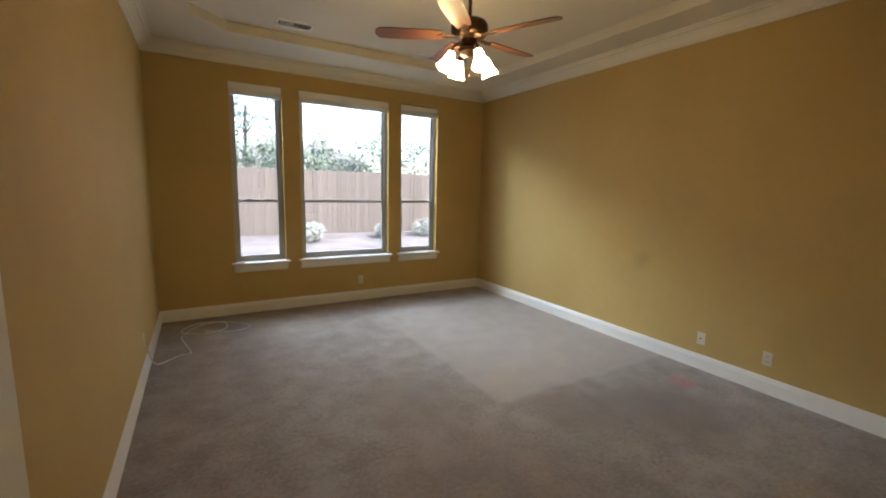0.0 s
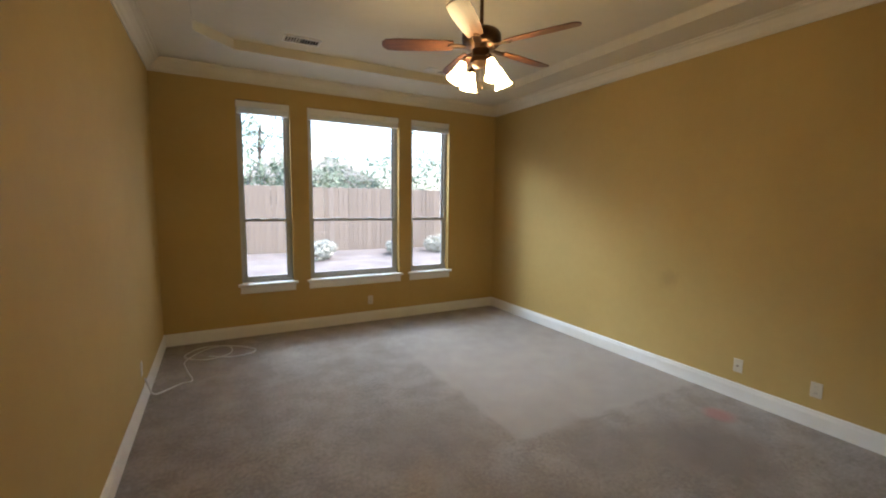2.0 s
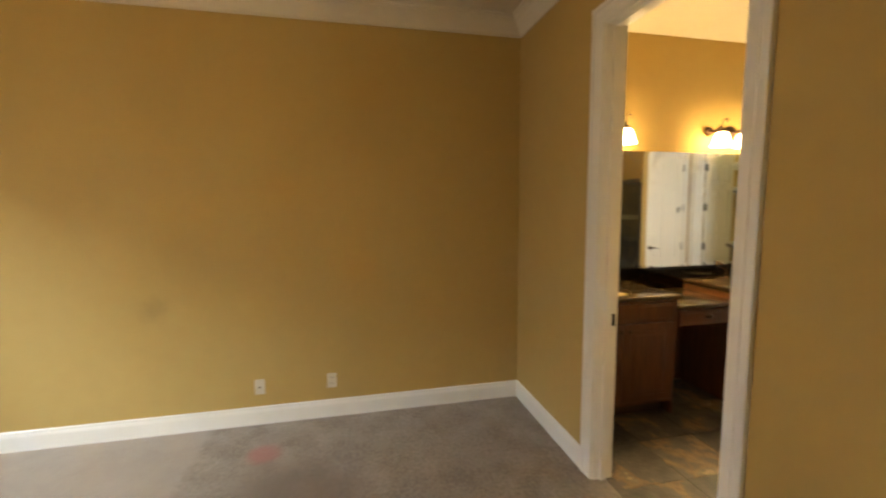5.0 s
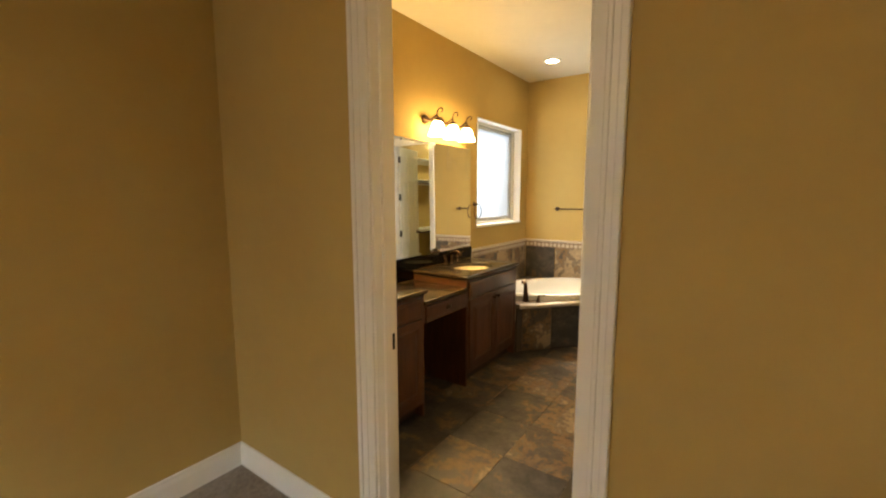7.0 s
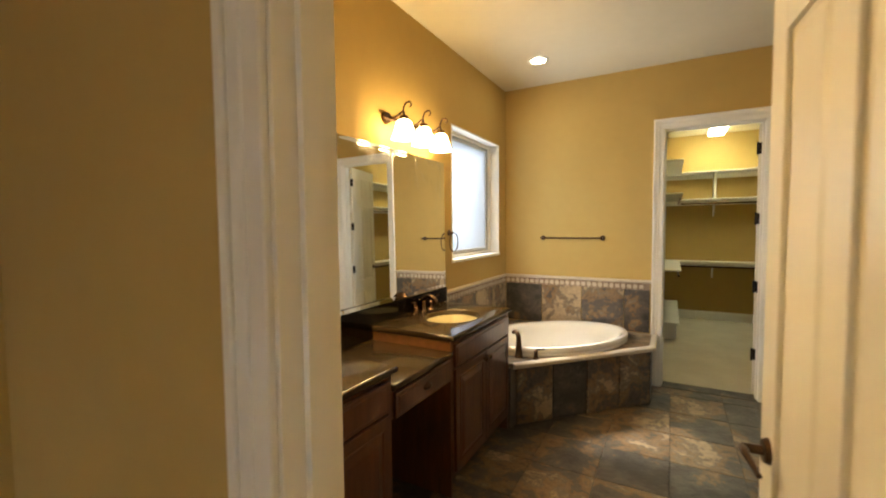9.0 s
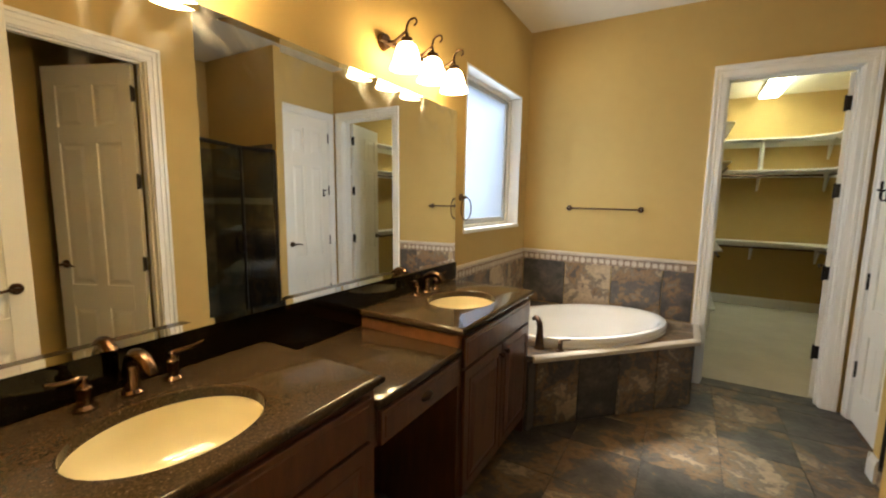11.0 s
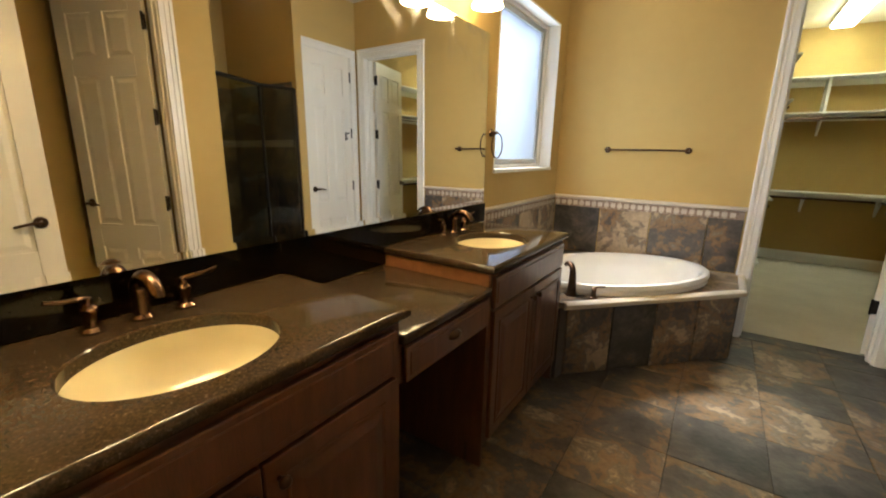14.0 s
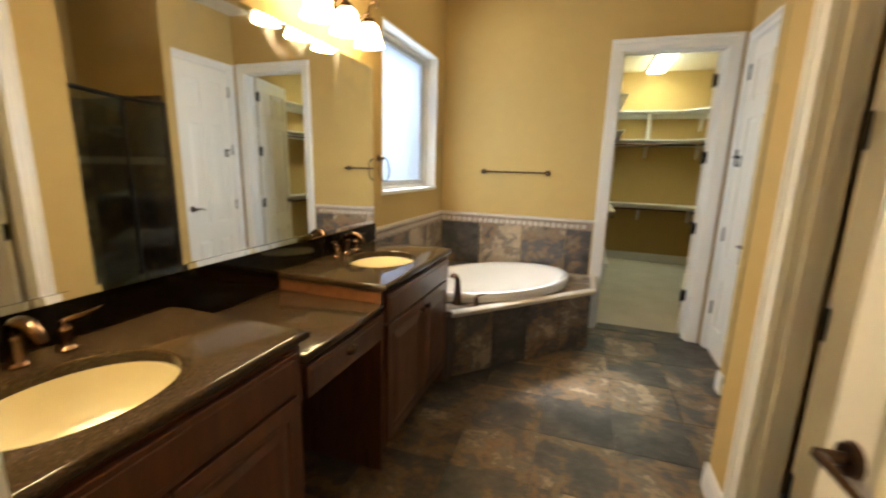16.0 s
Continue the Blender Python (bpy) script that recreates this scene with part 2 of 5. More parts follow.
M_GROUT = material("dark_grout", (0.085, 0.072, 0.058), rough=0.85, scale=20)
M_GRANITE = granite("brown_speckled_granite", 1.05)
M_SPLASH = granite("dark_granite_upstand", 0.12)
M_WOOD = material("cherry_stained_wood", (0.135, 0.046, 0.016), (0.072, 0.025, 0.010), scale=5, rough=0.33, bump=0.12, bump_scale=60, stretch=(6, 6, 0.8), coat=0.2)
# the cherry wood again, lightened in colour to show lamplight on the strip
M_WOODLIT = material("lamplit_wood_strip", (0.24, 0.105, 0.042), (0.18, 0.075, 0.03), scale=5, rough=0.38, bump=0.1, bump_scale=60, stretch=(6, 1, 6))
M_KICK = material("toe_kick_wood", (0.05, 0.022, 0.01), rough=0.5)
M_BRONZE = material("oil_rubbed_bronze", (0.055, 0.035, 0.024), (0.11, 0.06, 0.032), scale=30, rough=0.32, metal=0.9)
M_COPPER = material("brushed_bronze", (0.135, 0.085, 0.058), (0.085, 0.055, 0.04), scale=25, rough=0.24, metal=1.0)
M_BLACK = material("dark_hardware", (0.018, 0.014, 0.012), rough=0.4, metal=0.6, scale=40)
M_BISQUE = material("bisque_porcelain", (0.80, 0.73, 0.52), (0.78, 0.71, 0.50), scale=2, rough=0.12, coat=0.5)
M_ACRYLIC = material("white_acrylic", (0.76, 0.73, 0.67), (0.74, 0.71, 0.65), scale=2, rough=0.14, coat=0.5)
M_CAP = material("cream_stone_trim", (0.60, 0.53, 0.42), (0.52, 0.45, 0.35), scale=12, rough=0.35, bump=0.15, bump_scale=60)
M_MOSAIC = material("pale_mosaic", (0.62, 0.55, 0.44), (0.50, 0.42, 0.32), scale=18, rough=0.4, bump=0.2)
M_MOSAIC2 = material("brown_mosaic", (0.24, 0.15, 0.09), (0.17, 0.11, 0.07), scale=18, rough=0.4, bump=0.2)
M_BAND = material("taupe_mosaic_ground", (0.33, 0.25, 0.19), (0.27, 0.20, 0.15), scale=25, rough=0.5, bump=0.2)
M_VINYL = material("window_vinyl", (0.43, 0.43, 0.40), (0.38, 0.38, 0.355), scale=4, rough=0.4)
M_GLASS = glass("clear_glass")
M_FROST = glass("obscure_glass", (0.145, 0.16, 0.175), 0.5)
M_SMOKE = glass("shower_glass", (0.48, 0.50, 0.50))
M_PLASTIC = material("ivory_plastic", (0.66, 0.60, 0.47), rough=0.35, scale=10)
M_CABLE = material("white_cable", (0.68, 0.66, 0.62), rough=0.5, scale=20)
M_FENCE = material("cedar_fence_board", (0.27, 0.205, 0.15), (0.22, 0.165, 0.12), scale=3.5, rough=0.8, bump=0.4, bump_scale=50, stretch=(4, 4, 0.5), island=0.09)
M_SOIL = material("pale_dry_soil", (0.15, 0.13, 0.122), (0.085, 0.073, 0.067), scale=1.6, rough=0.95, bump=0.8, bump_scale=14)
M_LEAF = material("green_leaf", (0.12, 0.155, 0.095), (0.075, 0.11, 0.06), scale=2.5, rough=0.6)
M_LEAF2 = material("grey_green_leaf", (0.30, 0.30, 0.25), (0.20, 0.20, 0.16), scale=4, rough=0.7)
M_BARK = material("bark", (0.13, 0.10, 0.075), (0.08, 0.06, 0.045), scale=8, rough=0.9, bump=0.6, bump_scale=30)
M_BLADE = material("walnut_fan_blade", (0.16, 0.065, 0.03), (0.10, 0.04, 0.02), scale=6, rough=0.35, stretch=(1, 8, 8))
M_SHADE = emitter("glowing_frosted_glass", (1.0, 0.69, 0.31), 5.6)
M_SHADEB = emitter("glowing_bath_glass", (1.0, 0.72, 0.34), 4.5)
M_TUBE = emitter("fluorescent_diffuser", (0.98, 1.0, 0.68), 3.3)
M_SPOT = emitter("downlight_lens", (1.0, 0.82, 0.55), 8.0)
M_ROOF = material("far_roof", (0.20, 0.17, 0.15), rough=0.9, scale=3)
M_STUCCO = material("far_wall", (0.50, 0.45, 0.38), rough=0.9, scale=2)
M_MIRROR = bpy.data.materials.new("silver_mirror")
M_MIRROR.use_nodes = True
_b = M_MIRROR.node_tree.nodes["Principled BSDF"]
_b.inputs["Base Color"].default_value = (0.91, 0.91, 0.88, 1)
_b.inputs["Metallic"].default_value, _b.inputs["Roughness"].default_value = 1.0, 0.015
# faint wiping smears on the mirror
_nt = M_MIRROR.node_tree
_tc = _nt.nodes.new("ShaderNodeTexCoord")
_sm = _nt.nodes.new("ShaderNodeTexNoise")
_sm.inputs["Scale"].default_value, _sm.inputs["Detail"].default_value = 3.2, 5
_sm.inputs["Distortion"].default_value = 2.4
_nt.links.new(_tc.outputs["Object"], _sm.inputs["Vector"])
_mr = _nt.nodes.new("ShaderNodeMapRange")
_mr.inputs[1].default_value, _mr.inputs[2].default_value, _mr.inputs[4].default_value = 0.5, 0.70, 0.3
_nt.links.new(_sm.outputs[0], _mr.inputs[0])
_haze = _nt.nodes.new("ShaderNodeBsdfAnisotropic")
_haze.inputs["Color"].default_value = (0.80, 0.80, 0.76, 1)
_haze.inputs["Roughness"].default_value = 0.42
_mx = _nt.nodes.new("ShaderNodeMixShader")
_sz = _nt.nodes.new("ShaderNodeSeparateXYZ")
_nt.links.new(_tc.outputs["Object"], _sz.inputs[0])
_up = _nt.nodes.new("ShaderNodeMapRange")
_up.inputs[1].default_value, _up.inputs[2].default_value = 0.66, 0.98
_nt.links.new(_sz.outputs[2], _up.inputs[0])
_ml = _nt.nodes.new("ShaderNodeMath")
_ml.operation = "MULTIPLY"
_nt.links.new(_mr.outputs[0], _ml.inputs[0])
_nt.links.new(_up.outputs[0], _ml.inputs[1])
_nt.links.new(_ml.outputs[0], _mx.inputs[0])
_nt.links.new(_b.outputs[0], _mx.inputs[1])
_nt.links.new(_haze.outputs[0], _mx.inputs[2])
_nt.links.new(_mx.outputs[0], _nt.nodes["Material Output"].inputs[0])

# ---- shaping helpers ----
def box(bm, x0, y0, z0, x1, y1, z1, bevel=0.0, seg=1):
    made = bmesh.ops.create_cube(bm, size=1.0, matrix=Matrix.LocRotScale(((x0 + x1) / 2, (y0 + y1) / 2, (z0 + z1) / 2), None, (abs(x1 - x0), abs(y1 - y0), abs(z1 - z0))))
    if bevel:
        edges = {e for v in made["verts"] for e in v.link_edges}
        bmesh.ops.bevel(bm, geom=list(edges), offset=bevel, segments=seg, affect="EDGES", profile=0.5)
    return bm


def boxed(*a, **k):
    return box(bmesh.new(), *a, **k)


def rod(bm, a, b, r0, r1=None, n=14):
    a, b = Vector(a), Vector(b)
    m = Matrix.Translation((a + b) / 2) @ (b - a).to_track_quat("Z", "Y").to_matrix().to_4x4()
    bmesh.ops.create_cone(bm, cap_ends=True, segments=n, radius1=r0, radius2=r0 if r1 is None else r1, depth=(b - a).length, matrix=m)
    return bm


def lathe(bm, profile, at=(0, 0, 0), n=24, sx=1.0, sy=1.0):
    """Turns (radius, height) pairs round a vertical axis."""
    rings = []
    for r, z in profile:
        rings.append([bm.verts.new((at[0] + sx * r * math.cos(6.28318 * i / n), at[1] + sy * r * math.sin(6.28318 * i / n), at[2] + z)) for i in range(n)])
    for p, q in zip(rings, rings[1:]):
        for i in range(n):
            bm.faces.new((p[i], p[(i + 1) % n], q[(i + 1) % n], q[i]))
    return bm


def tube(bm, pts, r, n=8, r_end=None):
    """A round bar along a smooth line through the given points."""
    pts = [Vector(p) for p in pts]
    line = []
    for i in range(len(pts) - 1):
        p0, p1, p2, p3 = pts[max(i - 1, 0)], pts[i], pts[i + 1], pts[min(i + 2, len(pts) - 1)]
        for k in range(6):
            t = k / 6
            line.append(0.5 * (2 * p1 + (p2 - p0) * t + (2 * p0 - 5 * p1 + 4 * p2 - p3) * t * t + (3 * p1 - p0 - 3 * p2 + p3) * t ** 3))
    line.append(pts[-1])
    rings, up = [], Vector((0.31, 0.17, 0.93))
    for i, p in enumerate(line):
        d = (line[min(i + 1, len(line) - 1)] - line[max(i - 1, 0)]).normalized()
        u = d.cross(up).normalized()
        v = d.cross(u)
        rr = r if r_end is None else r + (r_end - r) * i / (len(line) - 1)
        rings.append([bm.verts.new(p + rr * (u * math.cos(6.28318 * k / n) + v * math.sin(6.28318 * k / n))) for k in range(n)])
    for p, q in zip(rings, rings[1:]):
        for i in range(n):
            bm.faces.new((p[i], p[(i + 1) % n], q[(i + 1) % n], q[i]))
    bm.faces.new(rings[0])
    bm.faces.new(rings[-1])
    return bm


def sweep(bm, profile, p0, p1, out):
    """A moulding: profile pairs (distance from the wall, height) run from p0 to p1; out is the wall's normal."""
    p0, p1, out = Vector(p0), Vector(p1), Vector(out)
    a = [bm.verts.new(p0 + out * d + Vector((0, 0, z))) for d, z in profile]
    b = [bm.verts.new(p1 + out * d + Vector((0, 0, z))) for d, z in profile]
    n = len(profile)
    for i in range(n):
        bm.faces.new((a[i], a[(i + 1) % n], b[(i + 1) % n], b[i]))
    bm.faces.new(a)
    bm.faces.new(b)
    return bm


def link(name, bm, mat, smooth=False):
    bmesh.ops.recalc_face_normals(bm, faces=bm.faces)
    me = bpy.data.meshes.new(name)
    bm.to_mesh(me)
    bm.free()
    me.materials.append(mat)
    if smooth:
        for p in me.polygons:
            p.use_smooth = True
        me.set_sharp_from_angle(angle=radians(40))
    return new(name, me)


def part(name, bm, mat, parent, label="", smooth=False):
    ob = link(name, bm, mat, smooth)
    ob.parent = parent
    if label:
        ob["label"] = label
    return ob


def fixed(name, bm, mat, label, category, smooth=False):
    """A piece of the setting."""
    return tagged(link(name, bm, mat, smooth), label, category, kind="structure")


def thing(name, at, label, category, group="", rz=0.0, kind=""):
    ob = new(name)
    ob.empty_display_size = 0.1
    ob.matrix_world = pose(*at, 0, 0, rz)
    return tagged(ob, label, category, group, kind)


# ---- plan ----
XL = -4.33          # bedroom left wall
YW = 5.58           # window wall
YB = -0.125         # bath face of the shared wall
YF = -4.0           # bath's far wall
ZC = 3.03           # ceilings
XW, XS = -2.035, -2.46   # bath's side walls
WINDOWS = ((-3.54, -2.965), (-2.765, -1.575), (-1.395, -0.80))
WZ0, WZ1 = 0.632, 2.727

# floors
fixed("floor_carpet", boxed(XL - 0.2, -0.08, -0.12, 0.15, YW + 0.2, 0.0), M_CARPET, "worn beige carpet with stains and a cleaner patch", "carpet")
fixed("floor_hall", boxed(XL - 0.2, -1.4, -0.12, -3.1, -0.08, -0.002), M_CARPET, "plain beige hall carpet", "carpet")
fixed("floor_closet", boxed(-3.2, -7.7, -0.12, 0.0, YF - 0.17, 0.0), M_CARPET2, "pale carpet of the walk-in closet", "carpet")

# bedroom walls
bm = bmesh.new()
xs = [XL - 0.15] + [v for w in WINDOWS for v in w] + [0.15]
for i in range(0, len(xs), 2):
    box(bm, xs[i], YW, -0.1, xs[i + 1], YW + 0.17, 3.4)
for a, c in WINDOWS:
    box(bm, a, YW, -0.1, c, YW + 0.17, WZ0 - 0.03)
    box(bm, a, YW, WZ1, c, YW + 0.17, 3.4)
fixed("wall_window", bm, M_WALL, "tan painted wall with three tall windows", "wall")
bm = boxed(0.0, YF, -0.1, 0.15, -3.80, 3.4)
box(bm, 0.0, -3.80, -0.1, 0.15, -2.70, 1.25)
box(bm, 0.0, -3.80, 2.41, 0.15, -2.70, 3.4)
box(bm, 0.0, -2.70, -0.1, 0.15, YW, 3.4)
fixed("wall_east", bm, M_WALLMARK, "long tan painted wall of bedroom and bathroom", "wall")
fixed("wall_west", boxed(XL - 0.15, -1.4, -0.1, XL, YW, 3.4), M_WALL, "tan painted bedroom side wall", "wall")
D1X0, D1X1, DH, D1H = -1.965, -1.122, 2.44, 2.56
bm = boxed(D1X1, YB, -0.1, 0.0, 0.0, 3.4)
box(bm, D1X0, YB, D1H, D1X1, 0.0, 3.4)
box(bm, -3.40, YB, -0.1, D1X0, 0.0, 3.4)
box(bm, XL, YB, DH, -3.40, 0.0, 3.4)
fixed("wall_shared", bm, M_WALL, "tan painted wall between bedroom and bathroom", "wall")
bm = boxed(XL, -1.4, -0.1, -3.0, -1.25, 3.4)
box(bm, -3.15, -1.25, -0.1, -3.0, YB, 3.4)
fixed("wall_hall", bm, M_WALL, "plain tan hall wall", "wall")
fixed("ceiling_hall", boxed(XL, -1.25, 2.7, -3.15, YB, 2.8), M_CREAM, "plain cream hall ceiling", "ceiling")

# bedroom ceiling: a shallow tray with clipped corners
TX0, TX1, TY0, TY1, TC = -3.88, -0.46, 0.86, 4.86, 0.32
TZ = ZC + 0.09
inner = [(TX0 + TC, TY0), (TX1 - TC, TY0), (TX1, TY0 + TC), (TX1, TY1 - TC), (TX1 - TC, TY1), (TX0 + TC, TY1), (TX0, TY1 - TC), (TX0, TY0 + TC)]
outer = [(TX0 + TC, -0.0), (TX1 - TC, -0.0), (0.0, TY0 + TC), (0.0, TY1 - TC), (TX1 - TC, YW), (TX0 + TC, YW), (XL, TY1 - TC), (XL, TY0 + TC)]
corner = {1: (0.0, 0.0), 3: (0.0, YW), 5: (XL, YW), 7: (XL, 0.0)}
bm = bmesh.new()
for i in range(8):
    j = (i + 1) % 8
    ring = [inner[i], outer[i]] + ([corner[i]] if i in corner else []) + [outer[j], inner[j]]
    bm.faces.new([bm.verts.new((x, y, ZC)) for x, y in ring])
bm.faces.new([bm.verts.new((x, y, TZ)) for x, y in inner])
box(bm, XL - 0.1, -0.05, TZ + 0.05, 0.1, YW + 0.1, TZ + 0.15)
fixed("ceiling_bedroom", bm, M_CREAM, "cream bedroom ceiling with a shallow tray", "ceiling")
bm = bmesh.new()
for i in range(8):
    a, c = Vector((*inner[i], 0)), Vector((*inner[(i + 1) % 8], 0))
    d = (c - a).normalized()
    sweep(bm, [(0.0, ZC - 0.003), (0.012, ZC - 0.003), (0.012, TZ), (0.0, TZ)], a - d * 0.004, c + d * 0.004, (d.y, -d.x, 0))
fixed("trim_tray", bm, M_CREAM, "cream painted riser round the ceiling tray", "moulding")

CROWN = [(0, -0.125), (0.012, -0.125), (0.016, -0.108), (0.03, -0.095), (0.045, -0.07), (0.075, -0.04), (0.098, -0.03), (0.102, -0.016), (0.118, -0.014), (0.118, 0.0), (0, 0.0)]
for p0, p1, out in (((XL, YW, ZC), (0, YW, ZC), (0, -1, 0)), ((0, 0, ZC), (0, YW, ZC), (-1, 0, 0)), ((XL, 0, ZC), (0, 0, ZC), (0, 1, 0)), ((XL, 0, ZC), (XL, YW, ZC), (1, 0, 0))):
    fixed("trim_crown", sweep(bmesh.new(), CROWN, p0, p1, out), M_CREAM, "cream stepped crown moulding", "crown moulding")
BASE = [(0, 0), (0.016, 0), (0.016, 0.095), (0.013, 0.108), (0.010, 0.116), (0.009, 0.128), (0.004, 0.135), (0, 0.135)]


def baseboard(p0, p1, out):
    fixed("baseboard", sweep(bmesh.new(), BASE, (*p0, 0), (*p1, 0), (*out, 0)), M_WHITE, "white painted moulded baseboard", "baseboard")


baseboard((XL, YW), (0, YW), (0, -1))
baseboard((0, 0), (0, YW), (-1, 0))
baseboard((XL, 0.0), (XL, YW), (1, 0))
baseboard((D1X1 + 0.10, 0), (0, 0), (0, 1))
baseboard((-3.31, 0), (D1X0 - 0.10, 0), (0, 1))

# bath shell
bm = boxed(-1.56, YF - 0.14, -0.1, 0.0, YF, 3.4)
box(bm, -2.33, YF - 0.14, DH, -1.56, YF, 3.4)
box(bm, -3.6, YF - 0.14, -0.1, -2.33, YF, 3.4)
fixed("wall_far", bm, M_WALL, "tan painted bathroom wall with the closet doorway", "wall")
WCY0, WCY1 = -3.90, -3.22
bm = boxed(XS - 0.12, YF, -0.1, XS, WCY0, 3.4)
box(bm, XS - 0.12, WCY0, DH, XS, WCY1, 3.4)
box(bm, -3.5, -3.14, -0.1, -2.36, -3.05, 3.4)
box(bm, XS - 0.12, WCY1, -0.1, XS, -3.14, 3.4)
fixed("wall_toilet", bm, M_WALL, "tan painted wall beside the toilet room door", "wall")
D2Y0, D2Y1 = -1.70, -0.94
bm = boxed(XW - 0.11, -2.05, -0.1, XW, D2Y0, 3.4)
box(bm, XW - 0.11, D2Y0, DH, XW, D2Y1, 3.4)
box(bm, XW - 0.11, D2Y1, -0.1, XW, YB, 3.4)
box(bm, -3.5, -2.05, -0.1, XW - 0.11, -1.95, 3.4)
box(bm, -3.62, -4.0, -0.1, -3.5, YB, 3.4)
box(bm, -3.5, YB - 0.1, -0.1, XW - 0.11, YB, 3.4)
fixed("wall_side", bm, M_WALL, "tan painted bathroom side wall with a doorway", "wall")
fixed("ceiling_bath", boxed(-3.6, YF, ZC, 0.0, YB, ZC + 0.1), M_CREAM, "cream bathroom ceiling", "ceiling")
baseboard((XW, -2.05), (XW, D2Y0 - 0.09), (1, 0))
baseboard((XW + 0.016, -2.05), (XW - 0.11, -2.05), (0, -1))
baseboard((-2.36, -3.14), (-2.36, -3.05), (1, 0))
baseboard((-2.36 + 0.016, -3.14), (XS, -3.14), (0, -1))
baseboard((-3.5, -1.95), (XW - 0.11, -1.95), (0, 1))

# closet shell
CX = -1.455         # closet's near side wall
for q in ((-3.35, -7.7, -3.2, YF - 0.14), (-3.2, -7.7, CX + 0.15, -7.55), (CX, -7.55, CX + 0.15, YF - 0.14)):
    fixed("wall_closet", boxed(q[0], q[1], -0.1, q[2], q[3], 3.2), M_WALL, "tan painted closet wall", "wall")
fixed("ceiling_closet", boxed(-3.35, -7.7, 3.0, CX + 0.15, YF - 0.14, 3.1), M_CREAM, "cream closet ceiling", "ceiling")
baseboard((-3.2, -7.55), (CX, -7.55), (0, 1))
baseboard((-3.2, -7.55), (-3.2, YF - 0.14), (1, 0))
baseboard((CX, -7.55), (CX, YF - 0.14), (-1, 0))


# ---- doors ----
def casing(name, a, c, at, out, along, label, w=0.085, thick=0.016, h=DH):
    """Door trim on a wall face: a and c are the opening's ends along the axis 'along' ('x' or 'y'), at the face's place."""
    bm = bmesh.new()
    s = out

    def put(u0, u1, z0, z1, d0, d1):
        if along == "x":
            box(bm, u0, at + s * d0, z0, u1, at + s * d1, z1, 0.003)
        else:
            box(bm, at + s * d0, u0, z0, at + s * d1, u1, z1, 0.003)

    lo, hi = min(a, c), max(a, c)
    for u0, u1, e0, e1 in ((lo - w + 0.003, lo + 0.004, lo - w, lo - w + 0.022), (hi - 0.004, hi + w - 0.003, hi + w - 0.022, hi + w)):
        put(u0, u1, 0.0, h - 0.004, 0, thick)
        put(e0, e1, 0.0, h + w, 0, thick + 0.009)
        m0 = (u0 + u1) / 2
        put(m0 - 0.008, m0 + 0.008, 0.0, h + 0.03, 0, thick + 0.004)
    put(lo - w + 0.003, hi + w - 0.003, h - 0.004, h + w - 0.003, 0, thick - 0.001)
    put(lo - w - 0.002, hi + w + 0.002, h + w - 0.022, h + w + 0.002, 0, thick + 0.011)
    put(lo - 0.05, hi + 0.05, h + 0.03, h + 0.046, 0, thick + 0.004)
    return fixed(name, bm, M_WHITE, label, "door trim")


def jamb(a, c, y0, y1, along, label, h=DH):
    """Lining boards of an opening with a stop strip; y0, y1 are the wall's faces."""
    bm = bmesh.new()
    for u, s in ((min(a, c), 1), (max(a, c), -1)):
        for d, lo, hi in ((0.012, y0 - 0.001, y1 + 0.001), (0.024, (y0 + y1) / 2 - 0.02, (y0 + y1) / 2 + 0.02)):
            if along == "x":
                box(bm, u, lo, 0, u + s * d, hi, h)
            else:
                box(bm, lo, u, 0, hi, u + s * d, h)
    for d, lo, hi in ((0.012, y0 - 0.001, y1 + 0.001), (0.024, (y0 + y1) / 2 - 0.02, (y0 + y1) / 2 + 0.02)):
        if along == "x":
            box(bm, min(a, c) + 0.012, lo, h - d, max(a, c) - 0.012, hi, h)
        else:
            box(bm, lo, min(a, c) + 0.012, h - d, hi, max(a, c) - 0.012, h)
    return fixed("trim_jamb", bm, M_WHITE, label, "door jamb")


